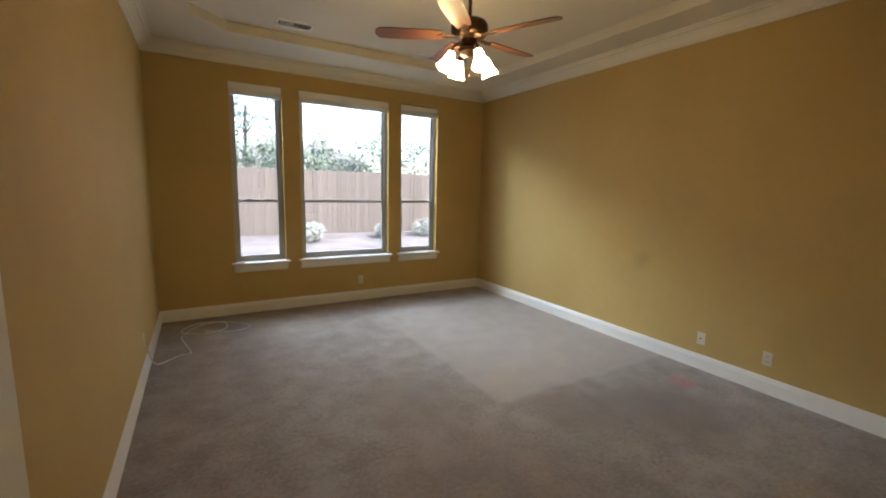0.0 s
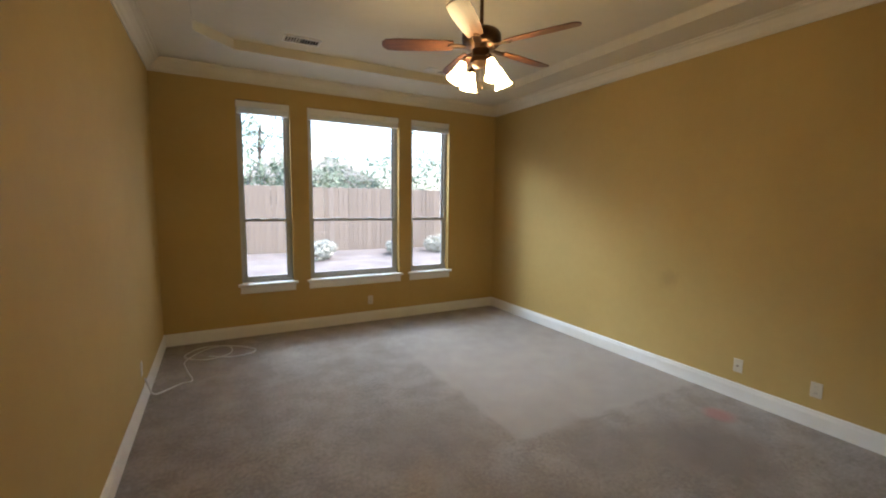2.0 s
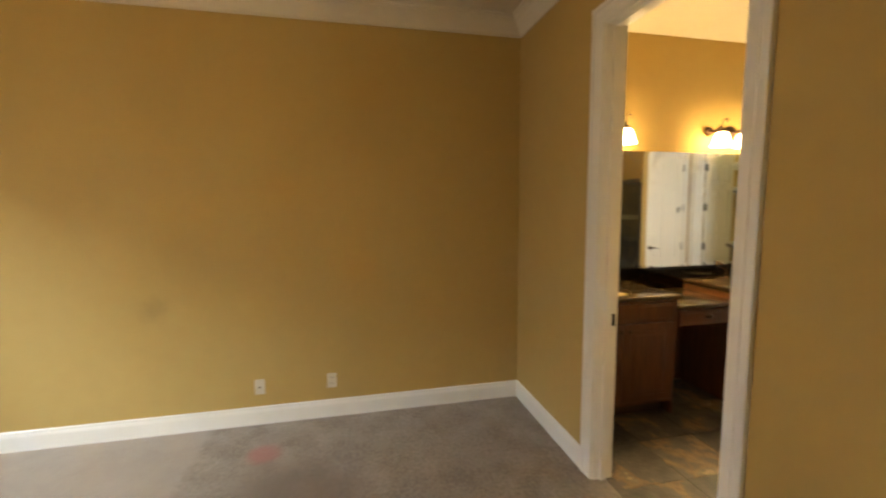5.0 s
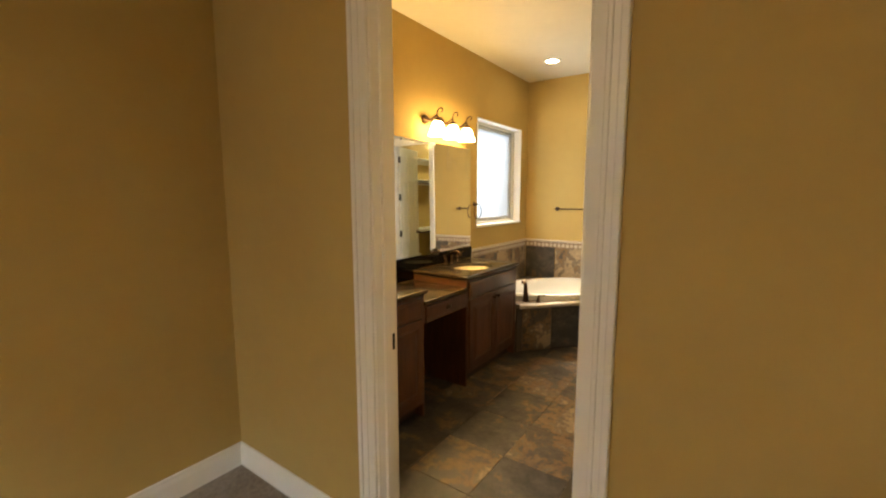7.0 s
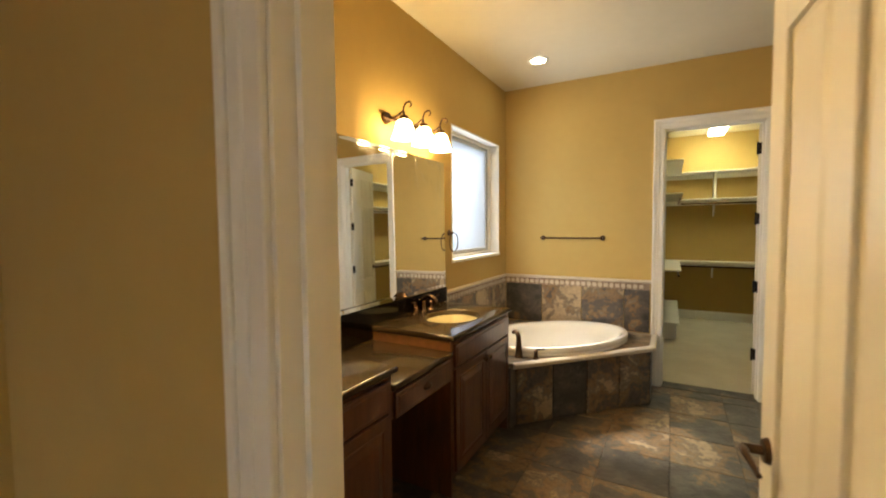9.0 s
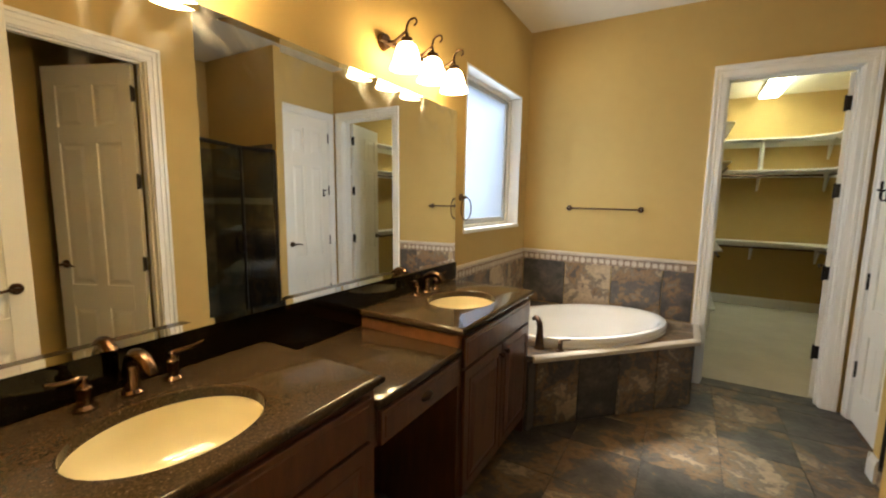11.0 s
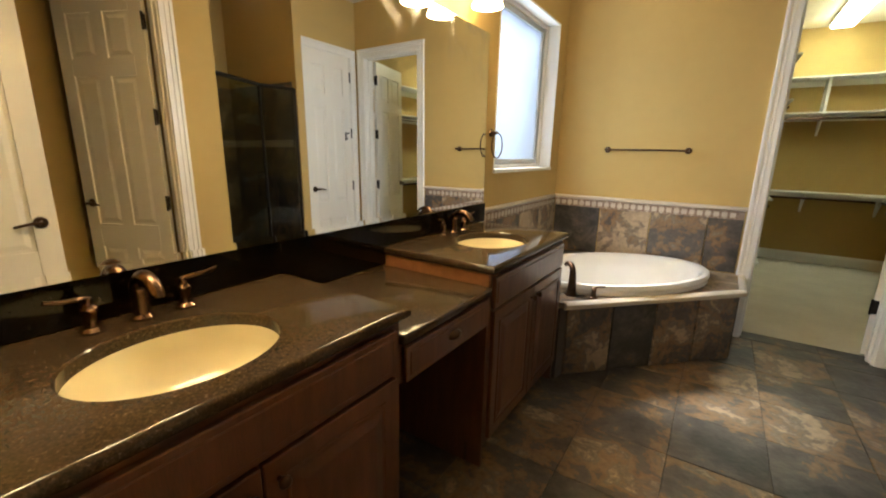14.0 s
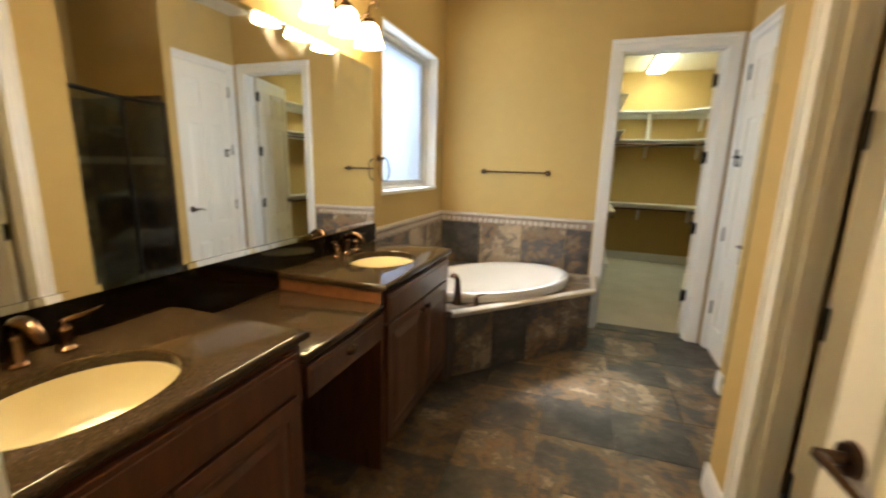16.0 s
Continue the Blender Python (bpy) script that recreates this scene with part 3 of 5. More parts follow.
def door(name, at, rz, width, side, label, lever=True, hinges=(0.37, 0.985, 1.595, 2.215), H=2.415):
    """A six-panel leaf hinged at its origin, running along its own x axis. side: the face (+1 or -1 in y) on which the hinge knuckles lie."""
    th, z0 = 0.036, 0.012
    d = thing(name, at, label, "door", rz=rz, kind="structure")
    st, mid = 0.105, 0.095
    rows = ((z0 + 0.22, z0 + 0.62), (z0 + 0.80, z0 + H - 0.555), (z0 + H - 0.435, z0 + H - 0.14))
    xs_ = ((st, width / 2 - mid / 2), (width / 2 + mid / 2, width - st))
    bm = bmesh.new()
    box(bm, 0.0, -th / 2, z0, st, th / 2, z0 + H, 0.002)
    box(bm, width - st, -th / 2, z0, width, th / 2, z0 + H, 0.002)
    zz = [z0] + [v for r in rows for v in r] + [z0 + H]
    for i in range(0, len(zz), 2):
        box(bm, st, -th / 2, zz[i], width - st, th / 2, zz[i + 1])
    for r in rows:
        box(bm, width / 2 - mid / 2, -th / 2, r[0], width / 2 + mid / 2, th / 2, r[1])
    part("leaf_frame", bm, M_DOOR, d)
    for xa, xb in xs_:
        for za, zb in rows:
            bm = bmesh.new()
            box(bm, xa, -0.006, za, xb, 0.006, zb)
            for s in (-1, 1):
                o = [bm.verts.new((x, s * 0.0065, z)) for x, z in ((xa + 0.018, za + 0.018), (xb - 0.018, za + 0.018), (xb - 0.018, zb - 0.018), (xa + 0.018, zb - 0.018))]
                i_ = [bm.verts.new((x, s * 0.0145, z)) for x, z in ((xa + 0.045, za + 0.045), (xb - 0.045, za + 0.045), (xb - 0.045, zb - 0.045), (xa + 0.045, zb - 0.045))]
                for k in range(4):
                    bm.faces.new((o[k], o[(k + 1) % 4], i_[(k + 1) % 4], i_[k]))
                bm.faces.new(i_)
            part("panel", bm, M_DOOR, d)
    for hz in hinges:
        bm = boxed(-0.003, -side * 0.010, hz - 0.05, 0.0, side * (th / 2 + 0.004), hz + 0.05, 0.001)
        rod(bm, (-0.004, side * (th / 2 + 0.006), hz - 0.056), (-0.004, side * (th / 2 + 0.006), hz + 0.056), 0.008)
        part("hinge", bm, M_BLACK, d, "dark bronze hinge")
    if lever:
        lx, lz = width - 0.07, 0.97
        for s in (-1, 1):
            bm = bmesh.new()
            rod(bm, (lx, s * th / 2, lz), (lx, s * (th / 2 + 0.012), lz), 0.033, 0.028, 20)
            rod(bm, (lx, s * (th / 2 + 0.01), lz), (lx, s * (th / 2 + 0.055), lz), 0.012)
            tube(bm, [(lx, s * (th / 2 + 0.052), lz), (lx - 0.04, s * (th / 2 + 0.056), lz + 0.004), (lx - 0.08, s * (th / 2 + 0.05), lz - 0.004), (lx - 0.115, s * (th / 2 + 0.045), lz - 0.012)], 0.011, 8, 0.006)
            part("door_handle", bm, M_BRONZE, d, "oil-rubbed bronze lever handle", True)
    return d


casing("trim_door_1", D1X0, D1X1, 0.0, 1, "x", "white moulded casing of the bathroom doorway", w=0.09, h=D1H)
jamb(D1X0, D1X1, YB, 0.0, "x", "white painted jamb of the bathroom doorway", D1H)
bm = boxed(D1X1 - 0.0145, YB + 0.015, 0.92, D1X1 - 0.0118, YB + 0.05, 0.99)
fixed("door_strike", bm, M_BLACK, "dark bronze strike plate on the jamb", "strike plate")
door("door_1", (-1.932, YB - 0.022, 0), -85.5, 0.80, -1, "cream six-panel bathroom door standing wide open", hinges=(0.34, 1.0, 1.665, 2.33), H=2.535)
casing("trim_door_2", D2Y0, D2Y1, XW, 1, "y", "white moulded casing of the side doorway")
jamb(D2Y0, D2Y1, XW - 0.11, XW, "y", "white painted jamb of the side doorway")
door("door_2", (XW - 0.125, D2Y0 + 0.034, 0), 158, 0.73, -1, "cream six-panel door swung into the side room")
casing("trim_door_3", WCY0, WCY1, XS, 1, "y", "white moulded casing of the toilet room door", w=0.07)
jamb(WCY0, WCY1, XS - 0.12, XS, "y", "white painted jamb of the toilet room door")
door("door_3", (XS - 0.021, WCY0 + 0.014, 0), 90, 0.652, -1, "white six-panel toilet room door, closed")
casing("trim_door_4", -2.33, -1.56, YF, 1, "x", "white moulded casing of the closet doorway")
jamb(-2.33, -1.56, YF - 0.14, YF, "x", "white painted jamb of the closet doorway")
door("door_4", (-2.312, YF - 0.166, 0), -104, 0.74, 1, "white six-panel closet door standing open into the closet")
casing("trim_door_5", XL + 0.1, -3.40, 0.0, 1, "x", "white moulded casing of the bedroom doorway")
door("door_5", (XL + 0.06, 0.04, 0), 80.3, 0.86, 1, "cream six-panel bedroom door standing open")

# ---- bedroom: windows ----
def bedroom_window(name, x0, x1, label):
    w = thing(name, ((x0 + x1) / 2, YW + 0.11, WZ0), label, "window", kind="structure")
    hw, y, mid = (x1 - x0) / 2 - 0.001, 0.0, 0.735
    h = WZ1 - WZ0
    part("window_frame", boxed(-hw, y - 0.03, 0, -hw + 0.035, y + 0.03, h), M_VINYL, w)
    part("window_frame", boxed(hw - 0.035, y - 0.03, 0, hw, y + 0.03, h), M_VINYL, w)
    part("window_frame", boxed(-hw + 0.035, y - 0.03, h - 0.035, hw - 0.035, y + 0.03, h), M_VINYL, w)
    part("window_frame", boxed(-hw + 0.035, y - 0.03, 0, hw - 0.035, y + 0.03, 0.035), M_VINYL, w)
    for z0, z1, yy, n in ((0.036, mid + 0.02, -0.012, "lower_sash"), (mid - 0.012, h - 0.036, 0.014, "upper_sash")):
        bm = bmesh.new()
        a = hw - 0.036
        box(bm, -a, yy - 0.012, z0, -a + 0.03, yy + 0.012, z1, 0.003)
        box(bm, a - 0.03, yy - 0.012, z0, a, yy + 0.012, z1, 0.003)
        box(bm, -a + 0.03, yy - 0.012, z0, a - 0.03, yy + 0.012, z0 + 0.032, 0.003)
        box(bm, -a + 0.03, yy - 0.012, z1 - 0.032, a - 0.03, yy + 0.012, z1, 0.003)
        s = part(n, bm, M_VINYL, w)
        p = part("pane", boxed(-a + 0.03, yy - 0.002, z0 + 0.032, a - 0.03, yy + 0.002, z1 - 0.032), M_GLASS, s)
        p.visible_shadow = False
    for lx in (-hw * 0.35, hw * 0.35):
        part("sash_lock", boxed(lx - 0.03, -0.035, mid + 0.02, lx + 0.03, -0.005, mid + 0.032, 0.004), M_VINYL, w)
    bm = boxed(-hw - 0.045, -0.17, -0.028, hw + 0.045, -0.108, 0.0, 0.006, 2)
    box(bm, -hw, -0.108, -0.028, hw, 0.04, -0.001)
    part("window_sill", bm, M_WHITE, w, "white painted window sill")
    part("apron", sweep(bmesh.new(), [(0, -0.118), (0.008, -0.118), (0.014, -0.1), (0.016, -0.05), (0.020, -0.0285), (0, -0.0285)], (-hw - 0.02, -0.11, 0), (hw + 0.02, -0.11, 0), (0, -1, 0)), M_WHITE, w, "white moulded apron under the sill")
    b = thing("window_blind", ((x0 + x1) / 2, YW + 0.035, WZ1 - 0.005), "white raised blind under the window head", "window blind", "bedroom blinds")
    part("valance", boxed(-hw + 0.004, -0.032, -0.075, hw - 0.004, 0.0, 0.0, 0.006, 2), M_WHITE, b)
    for k in range(5):
        part("slat", boxed(-hw + 0.012, -0.022, -0.083 - k * 0.0085, hw - 0.012, 0.024, -0.078 - k * 0.0085), M_WHITE, b)
    part("bottom_rail", boxed(-hw + 0.012, -0.024, -0.134, hw - 0.012, 0.026, -0.120, 0.003), M_WHITE, b)


for i, (a, c) in enumerate(WINDOWS):
    bedroom_window("window_%d" % (i + 1), a, c, ("narrow", "wide", "narrow")[i] + " white double-hung window over the yard")


# ---- bedroom: fixtures ----
def outlet(x, y, z, rz, label, kind="socket", cover=M_PLASTIC):
    o = thing("wall_outlet", (x, y, z), label, "outlet", "wall outlets", rz)
    part("plate", boxed(-0.035, -0.006, -0.057, 0.035, 0.0, 0.057, 0.003, 2), cover, o)
    if kind == "socket":
        for dz in (-0.024, 0.024):
            s = part("socket", boxed(-0.016, -0.008, dz - 0.014, 0.016, -0.0055, dz + 0.014, 0.002), cover, o)
            part("slot", boxed(-0.008, -0.0086, dz - 0.005, -0.005, -0.0078, dz + 0.006), M_BLACK, s)
            part("slot", boxed(0.005, -0.0086, dz - 0.005, 0.008, -0.0078, dz + 0.006), M_BLACK, s)
    else:
        part("jack", rod(bmesh.new(), (0, -0.014, 0), (0, -0.005, 0), 0.007), M_BRONZE, o)
    return o


outlet(0.0, 2.03, 0.285, -90, "ivory cable jack plate low on the tan wall", "jack")
outlet(0.0, 1.515, 0.285, -90, "ivory double socket low on the tan wall")
outlet(0.0, 4.75, 0.33, -90, "tan-painted double socket near the window corner", cover=M_WALL)
outlet(-1.99, YW, 0.29, 0, "ivory double socket under the windows")
outlet(XL, 4.10, 0.30, 90, "ivory socket with a plug above the baseboard")


def vent(x, y, z, lx, ly, label, mat, n, group, rim=0.022):
    v = thing("ceiling_vent", (x, y, z), label, "vent", group)
    bm = bmesh.new()
    for a in ((-lx, -ly, lx, -ly + rim), (-lx, ly - rim, lx, ly), (-lx, -ly + rim, -lx + rim, ly - rim), (lx - rim, -ly + rim, lx, ly - rim)):
        box(bm, a[0], a[1], -0.012, a[2], a[3], 0.0)
    part("frame", bm, mat, v)
    # no duct is built: a black sheet gives the shade behind the slats
    part("backing", boxed(-lx + 0.02, -ly + 0.02, -0.003, lx - 0.02, ly - 0.02, -0.0005), M_BLACK, v, "black sheet painted as the duct's shade")
    for k in range(n):
        u = -lx + 0.03 + (2 * lx - 0.06) * (k + 0.5) / n
        s = part("slat", boxed(-0.010, -ly + 0.02, -0.0015, 0.010, ly - 0.02, 0.0015), mat, v)
        s.matrix_basis = pose(u, 0, -0.008, 0, 52 if u < 0 else -52, 0)
    return v


vent(-2.99, 4.56, TZ, 0.17, 0.085, "white slatted air vent in the tray ceiling", M_WHITE, 11, "bedroom vents")
vent(-1.44, 4.72, TZ, 0.17, 0.085, "white slatted air vent in the tray ceiling", M_WHITE, 11, "bedroom vents")

FX, FY, FZ = -2.13, 2.78, 2.70
fan = thing("ceiling_fan", (FX, FY, FZ), "dark bronze ceiling fan with wooden blades and lit frosted shades", "ceiling fan")
part("canopy", lathe(bmesh.new(), [(0.0, TZ - FZ), (0.07, TZ - FZ), (0.068, TZ - FZ - 0.03), (0.03, TZ - FZ - 0.07), (0.0, TZ - FZ - 0.07)]), M_BRONZE, fan, "bronze ceiling canopy", True)
part("downrod", rod(bmesh.new(), (0, 0, 0.05), (0, 0, TZ - FZ - 0.05), 0.013), M_BRONZE, fan)
part("motor", lathe(bmesh.new(), [(0.0, 0.085), (0.05, 0.08), (0.115, 0.065), (0.132, 0.045), (0.135, 0.01), (0.128, -0.02), (0.10, -0.045), (0.06, -0.055), (0.055, -0.10), (0.075, -0.115), (0.075, -0.145), (0.045, -0.17), (0.0, -0.175)], n=32), M_BRONZE, fan, "bronze motor housing", True)
for k in range(5):
    a = radians(8 + 72 * k)
    m = Matrix.Rotation(a, 4, "Z")
    bm = boxed(0.09, -0.022, -0.043, 0.20, 0.022, -0.037, 0.002)
    tube(bm, [(0.09, 0.0, -0.03), (0.14, 0.018, -0.034), (0.20, 0.03, -0.036), (0.23, 0.0, -0.036)], 0.006, 6)
    arm = part("blade_arm", bm, M_BRONZE, fan, "bronze blade bracket")
    arm.matrix_basis = m
    bm = bmesh.new()
    rim = [(0.19, -0.05), (0.30, -0.062), (0.55, -0.070), (0.645, -0.062), (0.672, -0.03), (0.676, 0.0), (0.672, 0.03), (0.645, 0.062), (0.55, 0.070), (0.30, 0.062), (0.19, 0.05)]
    lo = [bm.verts.new((x, y, -0.036)) for x, y in rim]
    hi = [bm.verts.new((x, y, -0.029)) for x, y in rim]
    bm.faces.new(lo)
    bm.faces.new(hi)
    for i in range(len(rim)):
        bm.faces.new((lo[i], lo[(i + 1) % len(rim)], hi[(i + 1) % len(rim)], hi[i]))
    bl = part("blade", bm, M_BLADE, fan, "dark walnut fan blade")
    bl.matrix_basis = m @ Matrix.Rotation(radians(11), 4, "X")
for k in range(4):
    a = radians(-5 + 90 * k)
    m = Matrix.Rotation(a, 4, "Z")
    bm = tube(bmesh.new(), [(0.05, 0, -0.13), (0.09, 0, -0.115), (0.125, 0, -0.125), (0.135, 0, -0.15)], 0.008, 8)
    lathe(bm, [(0.0, -0.145), (0.024, -0.148), (0.026, -0.175), (0.0, -0.178)], (0.137, 0, 0), 14)
    arm = part("lamp_arm", bm, M_BRONZE, fan, "bronze lamp arm", True)
    arm.matrix_basis = m
    bm = lathe(bmesh.new(), [(0.026, 0.0), (0.030, -0.02), (0.038, -0.05), (0.046, -0.08), (0.060, -0.115), (0.066, -0.125), (0.062, -0.125), (0.042, -0.08), (0.026, -0.02), (0.0, -0.01)], n=20)
    sh = part("shade", bm, M_SHADE, fan, "lit frosted glass tulip shade", True)
    sh.matrix_basis = m @ Matrix.Translation((0.137, 0, -0.165)) @ Matrix.Rotation(radians(-24), 4, "Y")
for cx, cl in ((0.02, 0.12), (-0.015, 0.16)):
    bm = rod(bmesh.new(), (cx, 0.01, -0.17), (cx, 0.01, -0.17 - cl), 0.0015, n=6)
    lathe(bm, [(0.0, -0.165 - cl), (0.006, -0.17 - cl), (0.007, -0.185 - cl), (0.0, -0.195 - cl)], (cx, 0.01, 0), 10)
    part("pull_chain", bm, M_COPPER, fan)

cable = tube(bmesh.new(), [(XL + 0.02, 4.10, 0.22), (XL + 0.06, 4.12, 0.08), (-4.22, 4.30, 0.010), (-4.10, 4.42, 0.006), (-4.02, 4.45, 0.006), (-4.08, 4.75, 0.006), (-4.10, 5.00, 0.006), (-3.93, 5.28, 0.006), (-3.72, 5.30, 0.006),
                          (-3.70, 5.05, 0.008), (-3.92, 4.93, 0.012), (-4.12, 5.12, 0.010), (-3.95, 5.36, 0.008), (-3.62, 5.25, 0.006), (-3.46, 5.02, 0.006), (-3.66, 4.92, 0.006), (-3.90, 5.02, 0.014)], 0.006, 6)
tagged(link("cable", cable, M_CABLE, True), "loose white cable coiled on the carpet", "cable")

# ---- vanity ----
XC = -0.59


def plate(name, poly, hole, z0, z1, mat, parent=None, edge=0.005, n=48, label=""):
    """A slab over a convex outline with an oval hole: hole = (x, y, half length, half width, turn in degrees)."""
    cx, cy, ha, hb, rot = hole
    angles = [6.283185 * i / n for i in range(n)]
    for x, y in poly:
        angles.append(math.atan2(y - cy, x - cx) % 6.283185)
    angles = sorted(set(round(a, 5) for a in angles))
    cr, sr = math.cos(radians(rot)), math.sin(radians(rot))

    def oval(a, grow=0.0):
        # point of the oval in the direction a
        ux, uy = math.cos(a), math.sin(a)
        lx, ly = ux * cr + uy * sr, -ux * sr + uy * cr
        k = 1 / math.sqrt((lx / (ha + grow)) ** 2 + (ly / (hb + grow)) ** 2)
        return cx + ux * k, cy + uy * k

    def rim(a, inset):
        ux, uy = math.cos(a), math.sin(a)
        best = 9e9
        for i in range(len(poly)):
            (x0, y0), (x1, y1) = poly[i], poly[(i + 1) % len(poly)]
            nx, ny = y1 - y0, x0 - x1
            ln = math.hypot(nx, ny)
            nx, ny = nx / ln, ny / ln
            d = nx * (x0 - cx) + ny * (y0 - cy)
            if d < 0:
                nx, ny, d = -nx, -ny, -d
            q = nx * ux + ny * uy
            if q > 1e-6:
                best = min(best, (d - inset) / q)
        return cx + ux * best, cy + uy * best

    bm = bmesh.new()
    loops = [[(*oval(a), z0) for a in angles], [(*oval(a), z1 - 0.004) for a in angles], [(*oval(a, 0.004), z1) for a in angles], [(*rim(a, edge), z1) for a in angles]]
    for k in range(1, 6):
        q = radians(18 * k)
        loops.append([(*rim(a, edge * (1 - math.sin(q))), z1 - edge * (1 - math.cos(q))) for a in angles])
    for k in range(0, 6):
        q = radians(18 * k)
        loops.append([(*rim(a, edge * (1 - math.cos(q))), z0 + edge * (1 - math.sin(q))) for a in angles])
    rings = [[bm.verts.new(v) for v in lp] for lp in loops]
    rings.append(rings[0])
    for p, q in zip(rings, rings[1:]):
        for i in range(len(angles)):
            j = (i + 1) % len(angles)
            bm.faces.new((p[i], p[j], q[j], q[i]))
    ob = link(name, bm, mat, True)
    if parent:
        ob.parent = parent
    if label:
        ob["label"] = label
    return ob


def panel_front(name, parent, y0, y1, z0, z1, x, label=""):
    """A shaker-like front with a raised centre, facing -x, spanning y0 > y1."""
    f = part(name, boxed(x, y1, z0, x + 0.019, y0, z1, 0.003), M_WOOD, parent, label)
    w = 0.055
    if y0 - y1 > 0.2 and z1 - z0 > 0.2:
        bm = bmesh.new()
        # a sunk field with a bevelled raised centre, framed by a bead
        for a in ((y1 + w - 0.006, y1 + w + 0.004, z0 + w, z1 - w), (y0 - w - 0.004, y0 - w + 0.006, z0 + w, z1 - w)):
            box(bm, x - 0.004, a[0], a[2], x + 0.002, a[1], a[3], 0.002)
        for a in ((y1 + w - 0.006, y0 - w + 0.006, z0 + w - 0.006, z0 + w + 0.004), (y1 + w - 0.006, y0 - w + 0.006, z1 - w - 0.004, z1 - w + 0.006)):
            box(bm, x - 0.0042, a[0], a[2], x + 0.002, a[1], a[3], 0.002)
        part("bead", bm, M_WOOD, f)
        bm = bmesh.new()
        q0 = [bm.verts.new((x - 0.0005, yy, zz)) for yy, zz in ((y1 + w + 0.012, z0 + w + 0.012), (y0 - w - 0.012, z0 + w + 0.012), (y0 - w - 0.012, z1 - w - 0.012), (y1 + w + 0.012, z1 - w - 0.012))]
        q1 = [bm.verts.new((x - 0.007, yy, zz)) for yy, zz in ((y1 + w + 0.04, z0 + w + 0.04), (y0 - w - 0.04, z0 + w + 0.04), (y0 - w - 0.04, z1 - w - 0.04), (y1 + w + 0.04, z1 - w - 0.04))]
        for k in range(4):
            bm.faces.new((q0[k], q0[(k + 1) % 4], q1[(k + 1) % 4], q1[k]))
        bm.faces.new(q1)
        part("centre_panel", bm, M_WOOD, f)
    else:
        bm = boxed(x - 0.003, y1 + 0.018, z0 + 0.018, x + 0.002, y0 - 0.018, z1 - 0.018, 0.003)
        part("raised_field", bm, M_WOOD, f)
    return f


def knob(parent, x, y, z):
    bm = rod(bmesh.new(), (x, y, z), (x - 0.016, y, z), 0.006)
    bmesh.ops.create_uvsphere(bm, u_segments=14, v_segments=10, radius=0.015, matrix=Matrix.Translation((x - 0.022, y, z)) @ Matrix.Diagonal((0.75, 1, 1, 1)))
    part("knob", bm, M_BRONZE, parent, "dark bronze knob", True)


def vanity_unit(y0, y1, top, label, doors):
    u = thing("vanity_cabinet", (0, 0, 0), label, "vanity cabinet", "vanity cabinets")
    z1 = top - 0.036
    xf = XC + 0.028
    part("side_panel", boxed(xf, y0 - 0.018, 0.0, -0.004, y0, 0.815), M_WOOD, u)
    # the strip's lighter colour carries the lamp's glow above the worktop
    part("side_strip", boxed(xf, y0 - 0.018, 0.816, -0.004, y0, z1), M_WOODLIT, u, "wooden strip above the lower worktop, lamplight put into its colour")
    part("side_panel", boxed(xf, y1, 0.0, -0.004, y1 + 0.018, z1), M_WOOD, u)
    part("face_frame", boxed(xf, y1 + 0.018, 0.10, xf + 0.02, y0 - 0.018, z1), M_WOOD, u)
    part("bottom_panel", boxed(xf + 0.02, y1 + 0.018, 0.10, -0.004, y0 - 0.018, 0.118), M_WOOD, u)
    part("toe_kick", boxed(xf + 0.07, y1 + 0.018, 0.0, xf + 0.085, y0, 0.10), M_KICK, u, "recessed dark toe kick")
    xd = xf - 0.0195
    zt = z1 - 0.16
    panel_front("false_drawer_front", u, y0 - 0.03, y1 + 0.03, zt + 0.006, z1 - 0.02, xd)
    n = doors
    w = (y0 - y1 - 0.06) / n
    for k in range(n):
        a = y0 - 0.03 - k * w
        f = panel_front("cabinet_door", u, a - 0.002, a - w + 0.002, 0.135, zt - 0.006, xd)
        ky = a - w + 0.035 if k % 2 == 0 else a - 0.035
        knob(f, xd, ky, zt - 0.055)
    return u


vanity_unit(YB - 0.004, -1.045, 0.935, "cherry-stained vanity cabinet with two panelled doors", 2)
vanity_unit(-1.605, -2.53, 0.935, "cherry-stained vanity cabinet beside the tub with two doors", 2)
drawer = thing("makeup_drawer", (0, 0, 0), "cherry-stained shallow drawer under the lower worktop", "drawer")
part("body", boxed(XC + 0.032, -1.600, 0.685, -0.10, -1.050, 0.812), M_WOOD, drawer)
f = panel_front("drawer_front", drawer, -1.062, -1.588, 0.690, 0.805, XC + 0.012)
bm = bmesh.new()
lathe(bm, [(0.0, 0.018), (0.02, 0.016), (0.034, 0.008), (0.038, 0.0), (0.0, 0.0)], n=20)
for v in bm.verts:
    v.co = Vector((XC + 0.012 - v.co.z * 1.2, -1.325 + v.co.y, 0.752 + v.co.x * 0.5))
part("cup_pull", bm, M_BRONZE, f, "dark bronze cup pull", True)
tagged(link("knee_panel", boxed(-0.024, -1.600, 0.0, -0.003, -1.050, 0.685), M_WOOD), "dark wooden panel behind the knee space", "panel")

